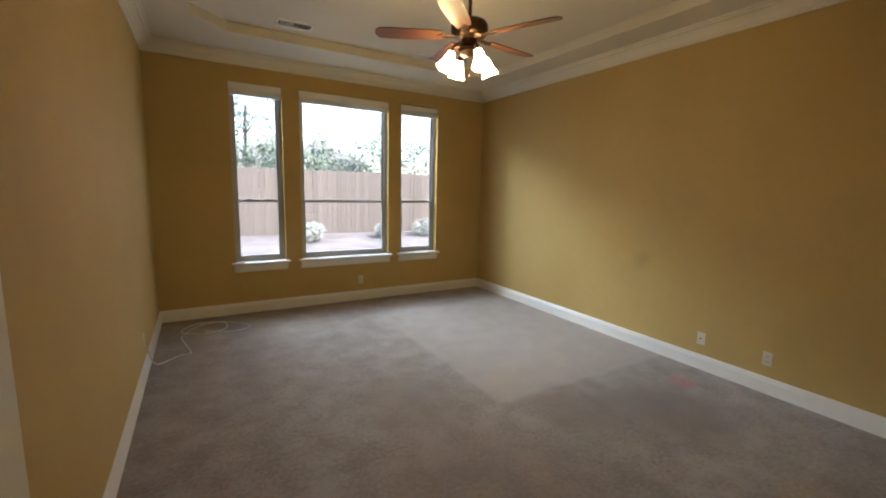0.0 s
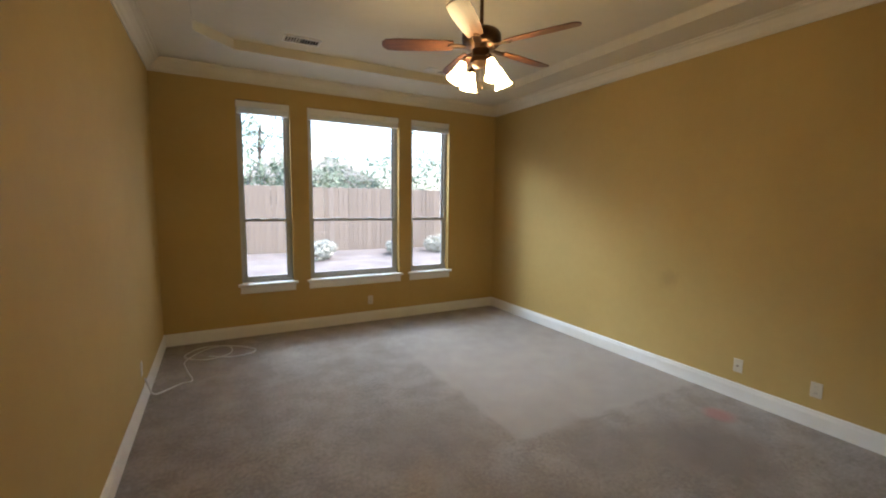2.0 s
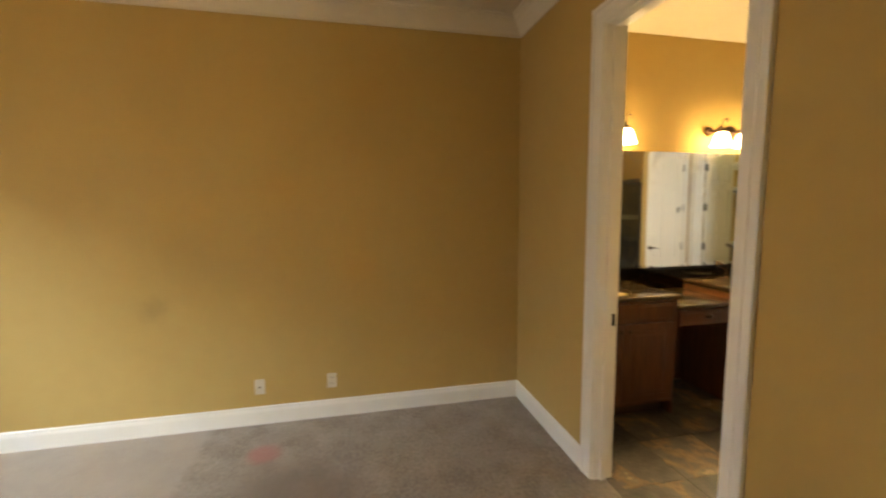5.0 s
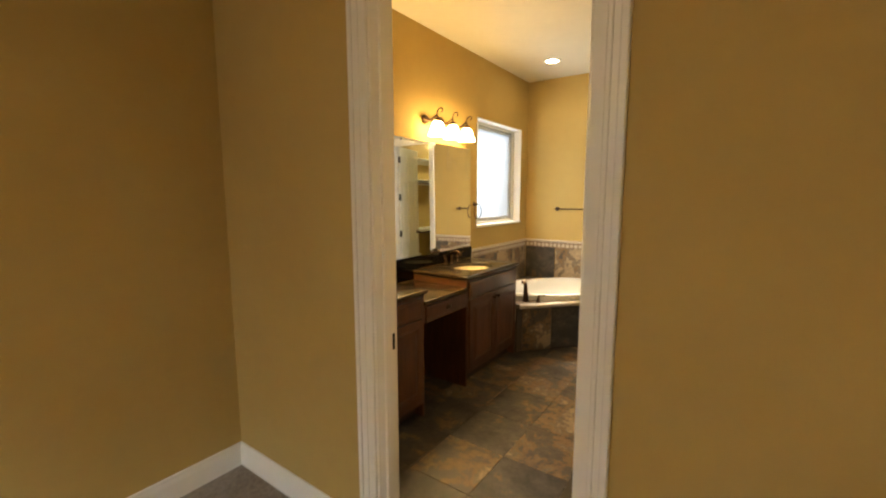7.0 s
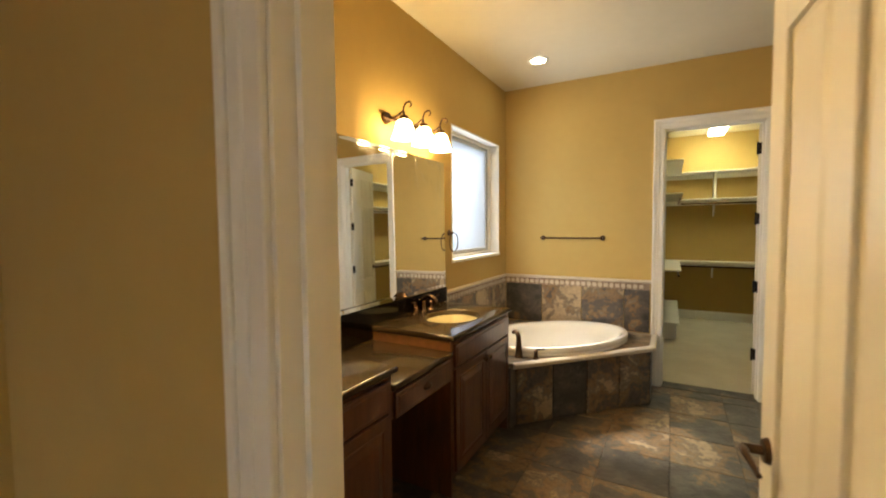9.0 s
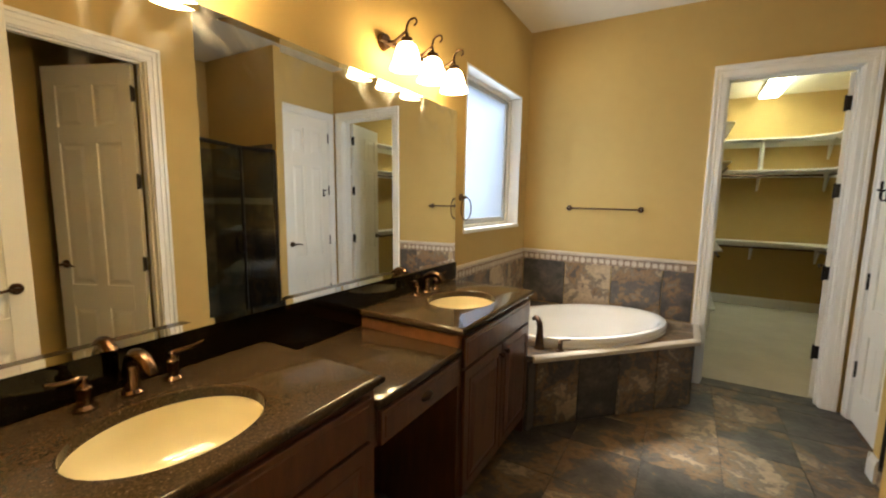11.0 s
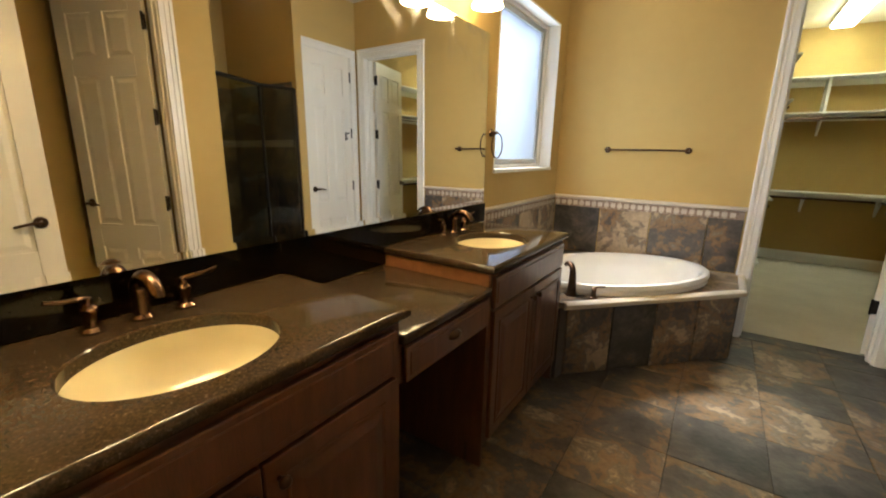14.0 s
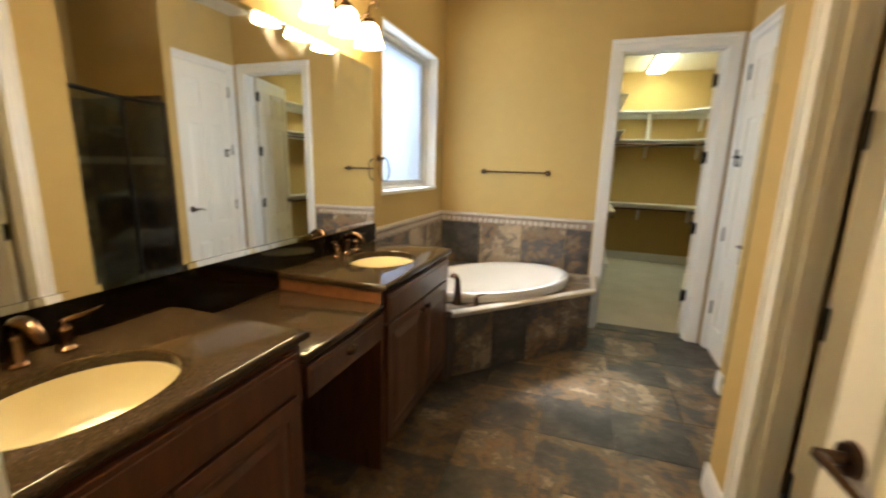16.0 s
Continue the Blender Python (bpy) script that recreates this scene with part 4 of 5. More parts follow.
for y0, y1, z, hole, name in ((YB - 0.003, -1.065, 0.935, (-0.335, -0.572, 0.178, 0.213, 0), "worktop"), (-1.59, -2.545, 0.935, (-0.33, -2.07, 0.178, 0.213, 0), "worktop")):
    poly = [(XC, y1), (-0.003, y1), (-0.003, y0), (XC, y0)]
    tagged(plate(name, poly, hole, z - 0.034, z, M_GRANITE, edge=0.014), "brown speckled granite worktop with an oval cut-out", "worktop", "granite worktops")
    s = thing("sink", (hole[0], hole[1], z - 0.17), "bisque oval undermount sink with a bronze drain", "sink", "sinks")
    prof = [(1.06, 0.135), (1.0, 0.136), (0.985, 0.13), (0.95, 0.09), (0.86, 0.045), (0.66, 0.015), (0.35, 0.003), (0.10, 0.0)]
    part("bowl", lathe(bmesh.new(), prof + [(0.08, -0.02), (0.40, -0.015), (0.72, 0.0), (0.95, 0.04), (1.06, 0.12)], n=48, sx=hole[2], sy=hole[3]), M_BISQUE, s, smooth=True)
    part("drain", lathe(bmesh.new(), [(0.0, 0.006), (0.014, 0.006), (0.017, 0.002), (0.024, 0.003), (0.026, -0.004)], n=20), M_COPPER, s, "bronze drain", True)
tagged(link("worktop", boxed(XC + 0.006, -1.602, 0.816, -0.003, -1.046, 0.85, 0.010, 3), M_GRANITE, True), "lower brown granite make-up worktop", "worktop", "granite worktops")
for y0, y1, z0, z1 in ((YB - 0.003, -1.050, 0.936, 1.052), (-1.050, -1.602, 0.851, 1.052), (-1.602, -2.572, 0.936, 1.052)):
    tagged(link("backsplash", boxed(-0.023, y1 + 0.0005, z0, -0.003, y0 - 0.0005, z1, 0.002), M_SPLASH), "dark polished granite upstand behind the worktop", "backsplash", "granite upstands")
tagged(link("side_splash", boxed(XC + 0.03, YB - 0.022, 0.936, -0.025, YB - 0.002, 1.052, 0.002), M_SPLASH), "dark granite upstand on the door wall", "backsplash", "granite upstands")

mir = thing("mirror", (-0.004, (YB - 0.03 - 2.562) / 2, 1.055), "large plain wall mirror above the stone vanity", "mirror")
hw = (2.562 + YB - 0.03) / 2
bm = bmesh.new()
rings = []
for x, i in ((0.0, 0.0), (-0.0079, 0.0), (-0.0065, 0.022)):
    rings.append([bm.verts.new((x, yy * (hw - i), zz)) for yy, zz in ((-1, i), (1, i), (1, 1.005 - i), (-1, 1.005 - i))])
for p, q in zip(rings, rings[1:]):
    for k in range(4):
        bm.faces.new((p[k], p[(k + 1) % 4], q[(k + 1) % 4], q[k]))
bm.faces.new(rings[0])
bm.faces.new(rings[-1])
part("mirror_glass", bm, M_MIRROR, mir)
mir.matrix_world = pose(-0.021, (YB - 0.03 - 2.562) / 2, 1.055, 0, 0.4, 0.7)


def faucet(y, z, group):
    f = thing("faucet", (-0.085, y, z), "brushed bronze widespread faucet with two levers on the worktop", "faucet", group)
    bm = lathe(bmesh.new(), [(0.0, 0.0), (0.028, 0.0), (0.028, 0.006), (0.02, 0.014), (0.019, 0.04), (0.018, 0.065)], n=20)
    tube(bm, [(0, 0, 0.06), (-0.003, 0, 0.09), (-0.03, 0, 0.115), (-0.07, 0, 0.115), (-0.10, 0, 0.095), (-0.108, 0, 0.078)], 0.020, 14, 0.017)
    part("spout", bm, M_COPPER, f, smooth=True)
    part("lift_rod", lathe(rod(bmesh.new(), (0.03, 0, 0), (0.03, 0, 0.075), 0.003, n=8), [(0.0, 0.072), (0.006, 0.076), (0.006, 0.084), (0.0, 0.088)], (0.03, 0, 0), 10), M_COPPER, f)
    for s in (-1, 1):
        bm = lathe(bmesh.new(), [(0.0, 0.0), (0.027, 0.0), (0.027, 0.006), (0.018, 0.014), (0.015, 0.045), (0.019, 0.052), (0.019, 0.060), (0.012, 0.066), (0.009, 0.078), (0.011, 0.084), (0.0, 0.090)], (0, s * 0.105, 0), 18)
        tube(bm, [(0.0, s * 0.105, 0.082), (-0.012, s * 0.125, 0.088), (-0.020, s * 0.155, 0.092), (-0.024, s * 0.185, 0.100)], 0.0075, 8, 0.005)
        part("lever", bm, M_COPPER, f, "bronze lever handle", True)


faucet(-0.592, 0.935, "sink faucets")
faucet(-2.09, 0.935, "sink faucets")


def light_bar(y):
    b = thing("vanity_light", (0, y, 2.235), "bronze three-lamp vanity light with glowing bell shades", "wall light", "vanity lights")
    bm = bmesh.new()
    rod(bm, (-0.004, 0, 0.01), (-0.022, 0, 0.01), 0.062, 0.056, 28)
    box(bm, -0.04, -0.29, -0.002, -0.022, 0.29, 0.024, 0.006, 2)
    part("wall_plate", bm, M_BRONZE, b, "dark bronze bar and plate")
    for k in (-1, 0, 1):
        yy = 0.235 * k
        bm = rod(bmesh.new(), (-0.004, yy, 0.012), (-0.03, yy, 0.012), 0.042, 0.034, 20)
        tube(bm, [(-0.03, yy, 0.012), (-0.07, yy, 0.004), (-0.11, yy, 0.02), (-0.145, yy, 0.035), (-0.15, yy, 0.005)], 0.008, 8)
        tube(bm, [(-0.145, yy, 0.03), (-0.148, yy, 0.06), (-0.165, yy, 0.085), (-0.195, yy, 0.088), (-0.205, yy, 0.068), (-0.19, yy, 0.055)], 0.006, 8, 0.004)
        lathe(bm, [(0.0, 0.012), (0.028, 0.006), (0.032, -0.018), (0.0, -0.02)], (-0.15, yy, 0), 16)
        part("arm", bm, M_BRONZE, b, "bronze scrolled arm", True)
        bm = lathe(bmesh.new(), [(0.028, -0.016), (0.045, -0.03), (0.056, -0.06), (0.066, -0.10), (0.082, -0.135), (0.079, -0.135), (0.062, -0.10), (0.04, -0.04), (0.0, -0.03)], (-0.15, yy, 0), 24)
        part("shade", bm, M_SHADEB, b, "glowing frosted bell shade", True)


light_bar(-0.62)
light_bar(-2.02)

# ---- bath window ----
BWY0, BWY1, BWZ0, BWZ1 = -3.80, -2.70, 1.25, 2.41
w = thing("window_4", (0.12, (BWY0 + BWY1) / 2, BWZ0), "white bathroom window with obscure glass over the tub", "window", kind="structure")
a, h = (BWY1 - BWY0) / 2 - 0.001, BWZ1 - BWZ0
for q in ((-a, -a + 0.05, 0, h), (a - 0.04, a, 0, h), (-a + 0.05, a - 0.04, 0, 0.04), (-a + 0.05, a - 0.04, h - 0.04, h)):
    part("window_frame", boxed(-0.025, q[0], q[2], 0.028, q[1], q[3], 0.004), M_WHITE, w)
sash = None
for q in ((-a + 0.05, -a + 0.105, 0.04, h - 0.04), (a - 0.075, a - 0.04, 0.04, h - 0.04), (-a + 0.105, a - 0.075, 0.04, 0.08), (-a + 0.105, a - 0.075, h - 0.08, h - 0.04)):
    sash = part("sash", boxed(-0.012, q[0], q[2], 0.02, q[1], q[3], 0.003), M_VINYL, w, "grey window sash")
p = part("pane", boxed(0.0, -a + 0.105, 0.08, 0.004, a - 0.075, h - 0.08), M_FROST, sash, "obscure glass pane")
p.visible_shadow = False
bm = bmesh.new()
for q in ((-a, -a + 0.012, 0, h), (a - 0.012, a, 0, h), (-a + 0.012, a - 0.012, h - 0.012, h), (-a + 0.012, a - 0.012, 0, 0.012)):
    box(bm, -0.124, q[0], q[2], -0.026, q[1], q[3])
part("reveal", bm, M_WHITE, w, "white painted reveal")
part("window_sill", boxed(-0.135, -a - 0.0, -0.012, -0.026, a, 0.014, 0.003), M_WHITE, w)

# ---- bath fittings ----
ring = thing("towel_ring", (0, -2.645, 1.495), "dark bronze towel ring beside the mirror", "towel ring")
bm = rod(bmesh.new(), (-0.002, 0, 0), (-0.014, 0, 0), 0.026, 0.022, 20)
rod(bm, (-0.012, 0, 0), (-0.05, 0, 0), 0.009)
part("post", bm, M_BRONZE, ring, smooth=True)
bm = bmesh.new()
tube(bm, [(-0.05 + 0.0, 0.075 * math.sin(6.2832 * k / 16), -0.078 + 0.078 * math.cos(6.2832 * k / 16)) for k in range(17)], 0.0045, 8)
part("ring", bm, M_BRONZE, ring, smooth=True)
bar = thing("towel_bar", (-0.73, YF, 1.42), "dark bronze towel bar on the tan wall above the tub", "towel bar")
part("rail", rod(bmesh.new(), (-0.30, 0.065, 0), (0.30, 0.065, 0), 0.008), M_BRONZE, bar, smooth=True)
for s in (-1, 1):
    bm = rod(bmesh.new(), (s * 0.30, 0.002, 0), (s * 0.30, 0.012, 0), 0.026, 0.022, 20)
    rod(bm, (s * 0.30, 0.01, 0), (s * 0.30, 0.08, 0), 0.011)
    part("post", bm, M_BRONZE, bar, smooth=True)
hook = thing("robe_hook", (XS + 0.0, -3.80, 1.56), "small dark robe hook on the white door", "robe hook")
bm = boxed(-0.003, -0.012, -0.045, 0.004, 0.012, 0.045, 0.003)
tube(bm, [(0.004, 0, 0.03), (0.03, 0, 0.028), (0.05, 0, 0.034)], 0.007, 8)
tube(bm, [(0.004, 0, -0.03), (0.02, 0, -0.035), (0.028, 0, -0.015)], 0.005, 8)
part("hook", bm, M_BLACK, hook)
ex = vent(-1.49, -2.36, ZC, 0.14, 0.14, "white square exhaust vent in the bathroom ceiling", M_WHITE, 1, "", rim=0.035)
ex.matrix_world = pose(-1.49, -2.36, ZC, 0, 0, 90)
can = thing("downlight", (-0.56, -3.33, ZC), "round recessed ceiling light, switched on", "downlight")
part("trim_ring", lathe(bmesh.new(), [(0.065, 0.0), (0.095, 0.0), (0.097, -0.004), (0.090, -0.008), (0.065, -0.006)], n=32), M_WHITE, can, "white trim ring", True)
part("lens", lathe(bmesh.new(), [(0.0, -0.012), (0.04, -0.011), (0.064, -0.005)], n=28), M_SPOT, can, "glowing lens", True)

# ---- tub ----
DECK = [(-0.003, -2.548), (-0.61, -2.548), (-1.515, -3.53), (-1.515, YF + 0.002), (-0.003, YF + 0.002)]
TUB = (-0.70, -3.345, 0.735, 0.445, 47.2)
tub = thing("bathtub", (TUB[0], TUB[1], 0.0), "white oval drop-in tub in a slate-tiled corner deck", "bathtub", rz=TUB[4])
prof = [(1.015, 0.502), (1.02, 0.512), (1.012, 0.522), (1.028, 0.535), (1.028, 0.552), (1.008, 0.568), (0.965, 0.573), (0.915, 0.566), (0.87, 0.545), (0.83, 0.45), (0.77, 0.31), (0.68, 0.20), (0.5, 0.155), (0.2, 0.145), (0.0, 0.143)]
bm = bmesh.new()
n = 64
rings = []
for r, z in prof[:-1]:
    gx, gy = TUB[2] - (1 - r) * 0.46, TUB[3] - (1 - r) * 0.42
    if r < 0.6:
        gx, gy = TUB[2] * r * 1.0, TUB[3] * r * 0.9
    rings.append([bm.verts.new((gx * math.cos(6.28318 * i / n), gy * math.sin(6.28318 * i / n), z)) for i in range(n)])
for p, q in zip(rings, rings[1:]):
    for i in range(n):
        bm.faces.new((p[i], p[(i + 1) % n], q[(i + 1) % n], q[i]))
bm.faces.new(rings[-1])
part("basin", bm, M_ACRYLIC, tub, smooth=True)
part("overflow", rod(bmesh.new(), (0.49, 0.0, 0.40), (0.475, 0, 0.398), 0.035, 0.033, 20), M_COPPER, tub, "bronze overflow plate", True)
deck = plate("tub_deck", DECK, (TUB[0], TUB[1], TUB[2] - 0.03, TUB[3] - 0.03, TUB[4]), 0.465, 0.500, M_SLATEW, edge=0.002, n=64)
tagged(deck, "slate-tiled corner deck round the tub", "tub deck")
bm = bmesh.new()
inner_pts = [(-0.585, -2.533), (-0.60, -2.615), (-1.485, -3.53), (-1.485, YF + 0.05)]
for (x0, y0), (x1, y1) in zip(inner_pts, inner_pts[1:]):
    d = Vector((x1 - x0, y1 - y0, 0)).normalized()
    o = Vector((d.y, -d.x, 0))
    if o.dot(Vector((-1, 1, 0))) < 0:
        o = -o
    sweep(bm, [(-0.02, 0.0), (0.0, 0.0), (0.0, 0.462), (-0.02, 0.462)], Vector((x0, y0, 0)), Vector((x1, y1, 0)), o)
part("apron_wall", bm, M_GROUT, deck, "grouted apron wall")
bm = bmesh.new()
edge_pts = [(-0.61, -2.548), (-1.515, -3.53), (-1.515, YF + 0.003)]
CAP = [(-0.012, 0.462), (0.004, 0.460), (0.016, 0.466), (0.021, 0.478), (0.019, 0.493), (0.008, 0.503), (-0.025, 0.5045), (-0.030, 0.501), (-0.012, 0.501)]
for (x0, y0), (x1, y1) in zip(edge_pts, edge_pts[1:]):
    d = Vector((x1 - x0, y1 - y0, 0)).normalized()
    o = Vector((d.y, -d.x, 0))
    if o.dot(Vector((-1, 1, 0))) < 0:
        o = -o
    sweep(bm, CAP, Vector((x0, y0, 0)) - d * 0.006, Vector((x1, y1, 0)) + d * 0.004, o)
part("edge_trim", bm, M_CAP, deck, "pale rounded stone edge trim", True)

tf = thing("tub_faucet", (-0.585, -2.725, 0.501), "dark bronze deck-mounted tub filler with a lever", "faucet")
bm = lathe(bmesh.new(), [(0.0, 0.0), (0.036, 0.0), (0.036, 0.006), (0.030, 0.016), (0.024, 0.08), (0.021, 0.13)], n=20)
tube(bm, [(0, 0, 0.12), (0.004, -0.004, 0.16), (0.02, -0.019, 0.187), (0.046, -0.043, 0.192), (0.066, -0.061, 0.178)], 0.021, 12, 0.015)
part("spout", bm, M_BRONZE, tf, smooth=True)
bm = lathe(bmesh.new(), [(0.0, 0.0), (0.027, 0.0), (0.027, 0.006), (0.018, 0.014), (0.014, 0.05), (0.018, 0.058), (0.010, 0.07), (0.0, 0.076)], (-0.133, -0.02, 0), 18)
tube(bm, [(-0.133, -0.02, 0.066), (-0.15, -0.038, 0.072), (-0.185, -0.076, 0.070)], 0.0075, 8, 0.005)
part("lever", bm, M_BRONZE, tf, smooth=True)

# wainscot trim
for p0, p1, out in (((0, -2.576, 0), (0, YF, 0), (-1, 0, 0)), ((0, YF, 0), (-1.475, YF, 0), (0, 1, 0))):
    fixed("trim_wainscot", sweep(bmesh.new(), [(0, 0.985), (0.012, 0.985), (0.022, 0.992), (0.024, 1.004), (0.018, 1.014), (0, 1.016)], p0, p1, out), M_CAP, "pale rounded chair rail over the slate tile", "tile trim", True)

# ---- shower, seen in the mirror ----
sh = thing("shower_enclosure", (0, 0, 0), "dark-framed glass shower enclosure with a slate interior", "shower")
bm = boxed(-3.5, -3.05, 0.0, -2.36, -2.05, 0.09)
part("tray", bm, M_SLATEW, sh, "dark slate shower floor")
part("slate_lining", boxed(-3.49, -3.049, 0.09, -3.46, -2.051, 2.05), M_SLATEW, sh)
part("slate_lining", boxed(-3.46, -3.049, 0.09, -2.42, -3.035, 2.05), M_SLATEW, sh)
part("slate_lining", boxed(-3.46, -2.065, 0.09, -2.24, -2.051, 2.05), M_SLATEW, sh)
part("mosaic_band", boxed(-3.462, -3.03, 1.42, -3.452, -2.07, 1.49), M_MOSAIC, sh, "pale mosaic band")
part("mosaic_band", boxed(-3.45, -3.037, 1.42, -2.44, -3.028, 1.49), M_MOSAIC, sh)
A, B, C = Vector((-2.16, -2.07, 0)), Vector((-2.40, -2.66, 0)), Vector((-2.37, -3.03, 0))
for p, q in ((A, B), (B, C)):
    bm = bmesh.new()
    rod(bm, p + Vector((0, 0, 0.09)), p + Vector((0, 0, 1.98)), 0.018, n=4)
    rod(bm, q + Vector((0, 0, 0.09)), q + Vector((0, 0, 1.98)), 0.018, n=4)
    rod(bm, p + Vector((0, 0, 1.97)), q + Vector((0, 0, 1.97)), 0.018, n=4)
    rod(bm, p + Vector((0, 0, 0.105)), q + Vector((0, 0, 0.105)), 0.018, n=4)
    f = part("frame", bm, M_BLACK, sh, "dark bronze frame")
    bm = bmesh.new()
    d = (q - p).normalized()
    sweep(bm, [(-0.003, 0.11), (0.003, 0.11), (0.003, 1.96), (-0.003, 1.96)], p + d * 0.012, q - d * 0.012, (d.y, -d.x, 0))
    part("pane", bm, M_SMOKE, f, "clear shower glass")
part("handle", tube(bmesh.new(), [(-2.372, -2.62, 0.95), (-2.34, -2.62, 0.97), (-2.335, -2.62, 1.05), (-2.34, -2.62, 1.13), (-2.372, -2.62, 1.15)], 0.009, 8), M_BLACK, sh)

# ---- closet ----
def closet_shelf(z, rod_below, group):
    s = thing("closet_shelf", (0, 0, z), "white painted U-shaped closet shelf" + (" with a hanging rod" if rod_below else ""), "shelf", group)
    D = 0.30
    part("board", boxed(-3.199, -7.549, 0, CX - 0.001, -7.549 + D, 0.02, 0.002), M_WHITE, s)
    part("board", boxed(-3.199, -7.549 + D, 0, -3.199 + D, -5.0, 0.02, 0.002), M_WHITE, s)
    part("board", boxed(CX - 0.001 - D, -7.549 + D, 0, CX - 0.001, -5.7, 0.02, 0.002), M_WHITE, s)
    bm = bmesh.new()
    x0, y0 = -3.199 + D, -7.549 + D
    tri = [(x0, y0), (x0 + 0.28, y0), (x0, y0 + 0.28)]
    lo = [bm.verts.new((x, y, 0.0)) for x, y in tri]
    hi = [bm.verts.new((x, y, 0.02)) for x, y in tri]
    bm.faces.new(lo)
    bm.faces.new(hi)
    for i in range(3):
        bm.faces.new((lo[i], lo[(i + 1) % 3], hi[(i + 1) % 3], hi[i]))
    part("corner_board", bm, M_WHITE, s)
    part("cleat", boxed(-3.198, -7.5495, -0.075, CX - 0.002, -7.531, -0.001), M_WHITE, s)
    part("cleat", boxed(CX - 0.019, -7.53, -0.075, CX - 0.0005, -5.72, -0.001), M_WHITE, s)
    part("cleat", boxed(-3.1995, -7.53, -0.075, -3.181, -5.0, -0.001), M_WHITE, s)
    for bx in (-2.22, -2.95):
        bm = bmesh.new()
        box(bm, bx - 0.012, -7.548, -0.26, bx + 0.012, -7.528, -0.001)
        tube(bm, [(bx, -7.53, -0.25), (bx, -7.46, -0.16), (bx, -7.36, -0.06), (bx, -7.27, -0.015)], 0.011, 6)
        part("bracket", bm, M_WHITE, s, "white shelf bracket")
    if rod_below:
        part("hanging_rod", rod(bmesh.new(), (-2.87, -7.27, -0.06), (CX - 0.30, -7.27, -0.06), 0.014), M_BRONZE if rod_below == 2 else M_WHITE, s)
        part("hanging_rod", rod(bmesh.new(), (-2.92, -7.22, -0.06), (-2.92, -5.05, -0.06), 0.014), M_BRONZE, s, "dark hanging rod")
        part("hanging_rod", rod(bmesh.new(), (CX - 0.27, -7.22, -0.06), (CX - 0.27, -5.72, -0.06), 0.014), M_BRONZE, s, "dark hanging rod")
    return s


tagged(link("shelf_support", boxed(-2.235, -7.549, 1.961, -2.205, -7.31, 2.364, 0.002), M_WHITE), "white upright board between two closet shelves", "shelf support")
closet_shelf(2.365, 0, "closet shelves")
closet_shelf(1.94, 2, "closet shelves")
closet_shelf(0.945, 2, "closet shelves")
shoe = thing("shoe_shelf", (CX - 0.149, -6.6, 0), "low white shelf along the closet wall", "shelf")
part("board", boxed(-0.14, -0.93, 0.26, 0.148, 0.93, 0.28, 0.003), M_WHITE, shoe)
part("upright", boxed(-0.11, 0.66, 0.0, 0.148, 0.68, 0.26), M_WHITE, shoe)
part("upright", boxed(-0.11, -0.88, 0.0, 0.148, -0.86, 0.26), M_WHITE, shoe)
lt = thing("ceiling_light", (-2.21, -6.72, 3.0), "fluorescent ceiling fixture, switched on", "ceiling light")
part("base", boxed(-0.115, -0.60, -0.045, 0.115, 0.60, 0.0, 0.004), M_WHITE, lt)
part("diffuser", boxed(-0.105, -0.58, -0.085, 0.105, 0.58, -0.0451, 0.012, 2), M_TUBE, lt, "glowing ribbed diffuser")

# ---- yard ----
bm = bmesh.new()
rows_ = []
ys = [YW + 0.17, 6.5, 7.5, 8.5, 9.5, 10.5, 11.5, 12.6, 14, 18, 26, 50, 300]
xs_ = [-300, -60, -25, -14] + [-10 + i * 0.8 for i in range(26)] + [14, 25, 60, 300]
for y in ys:
    rows_.append([bm.verts.new((x, y, -0.12 + 0.32 * min(max((y - 6) / 6, 0), 1) + 0.05 * noise.noise(Vector((x * 0.8, y * 0.8, 0))))) for x in xs_])
for p, q in zip(rows_, rows_[1:]):
    for i in range(len(xs_) - 1):
        bm.faces.new((p[i], p[i + 1], q[i + 1], q[i]))
box(bm, -300, -300, -0.5, 300, YW + 0.17, -0.2)
fixed("ground", bm, M_SOIL, "pale dry bare yard soil", "ground", True)


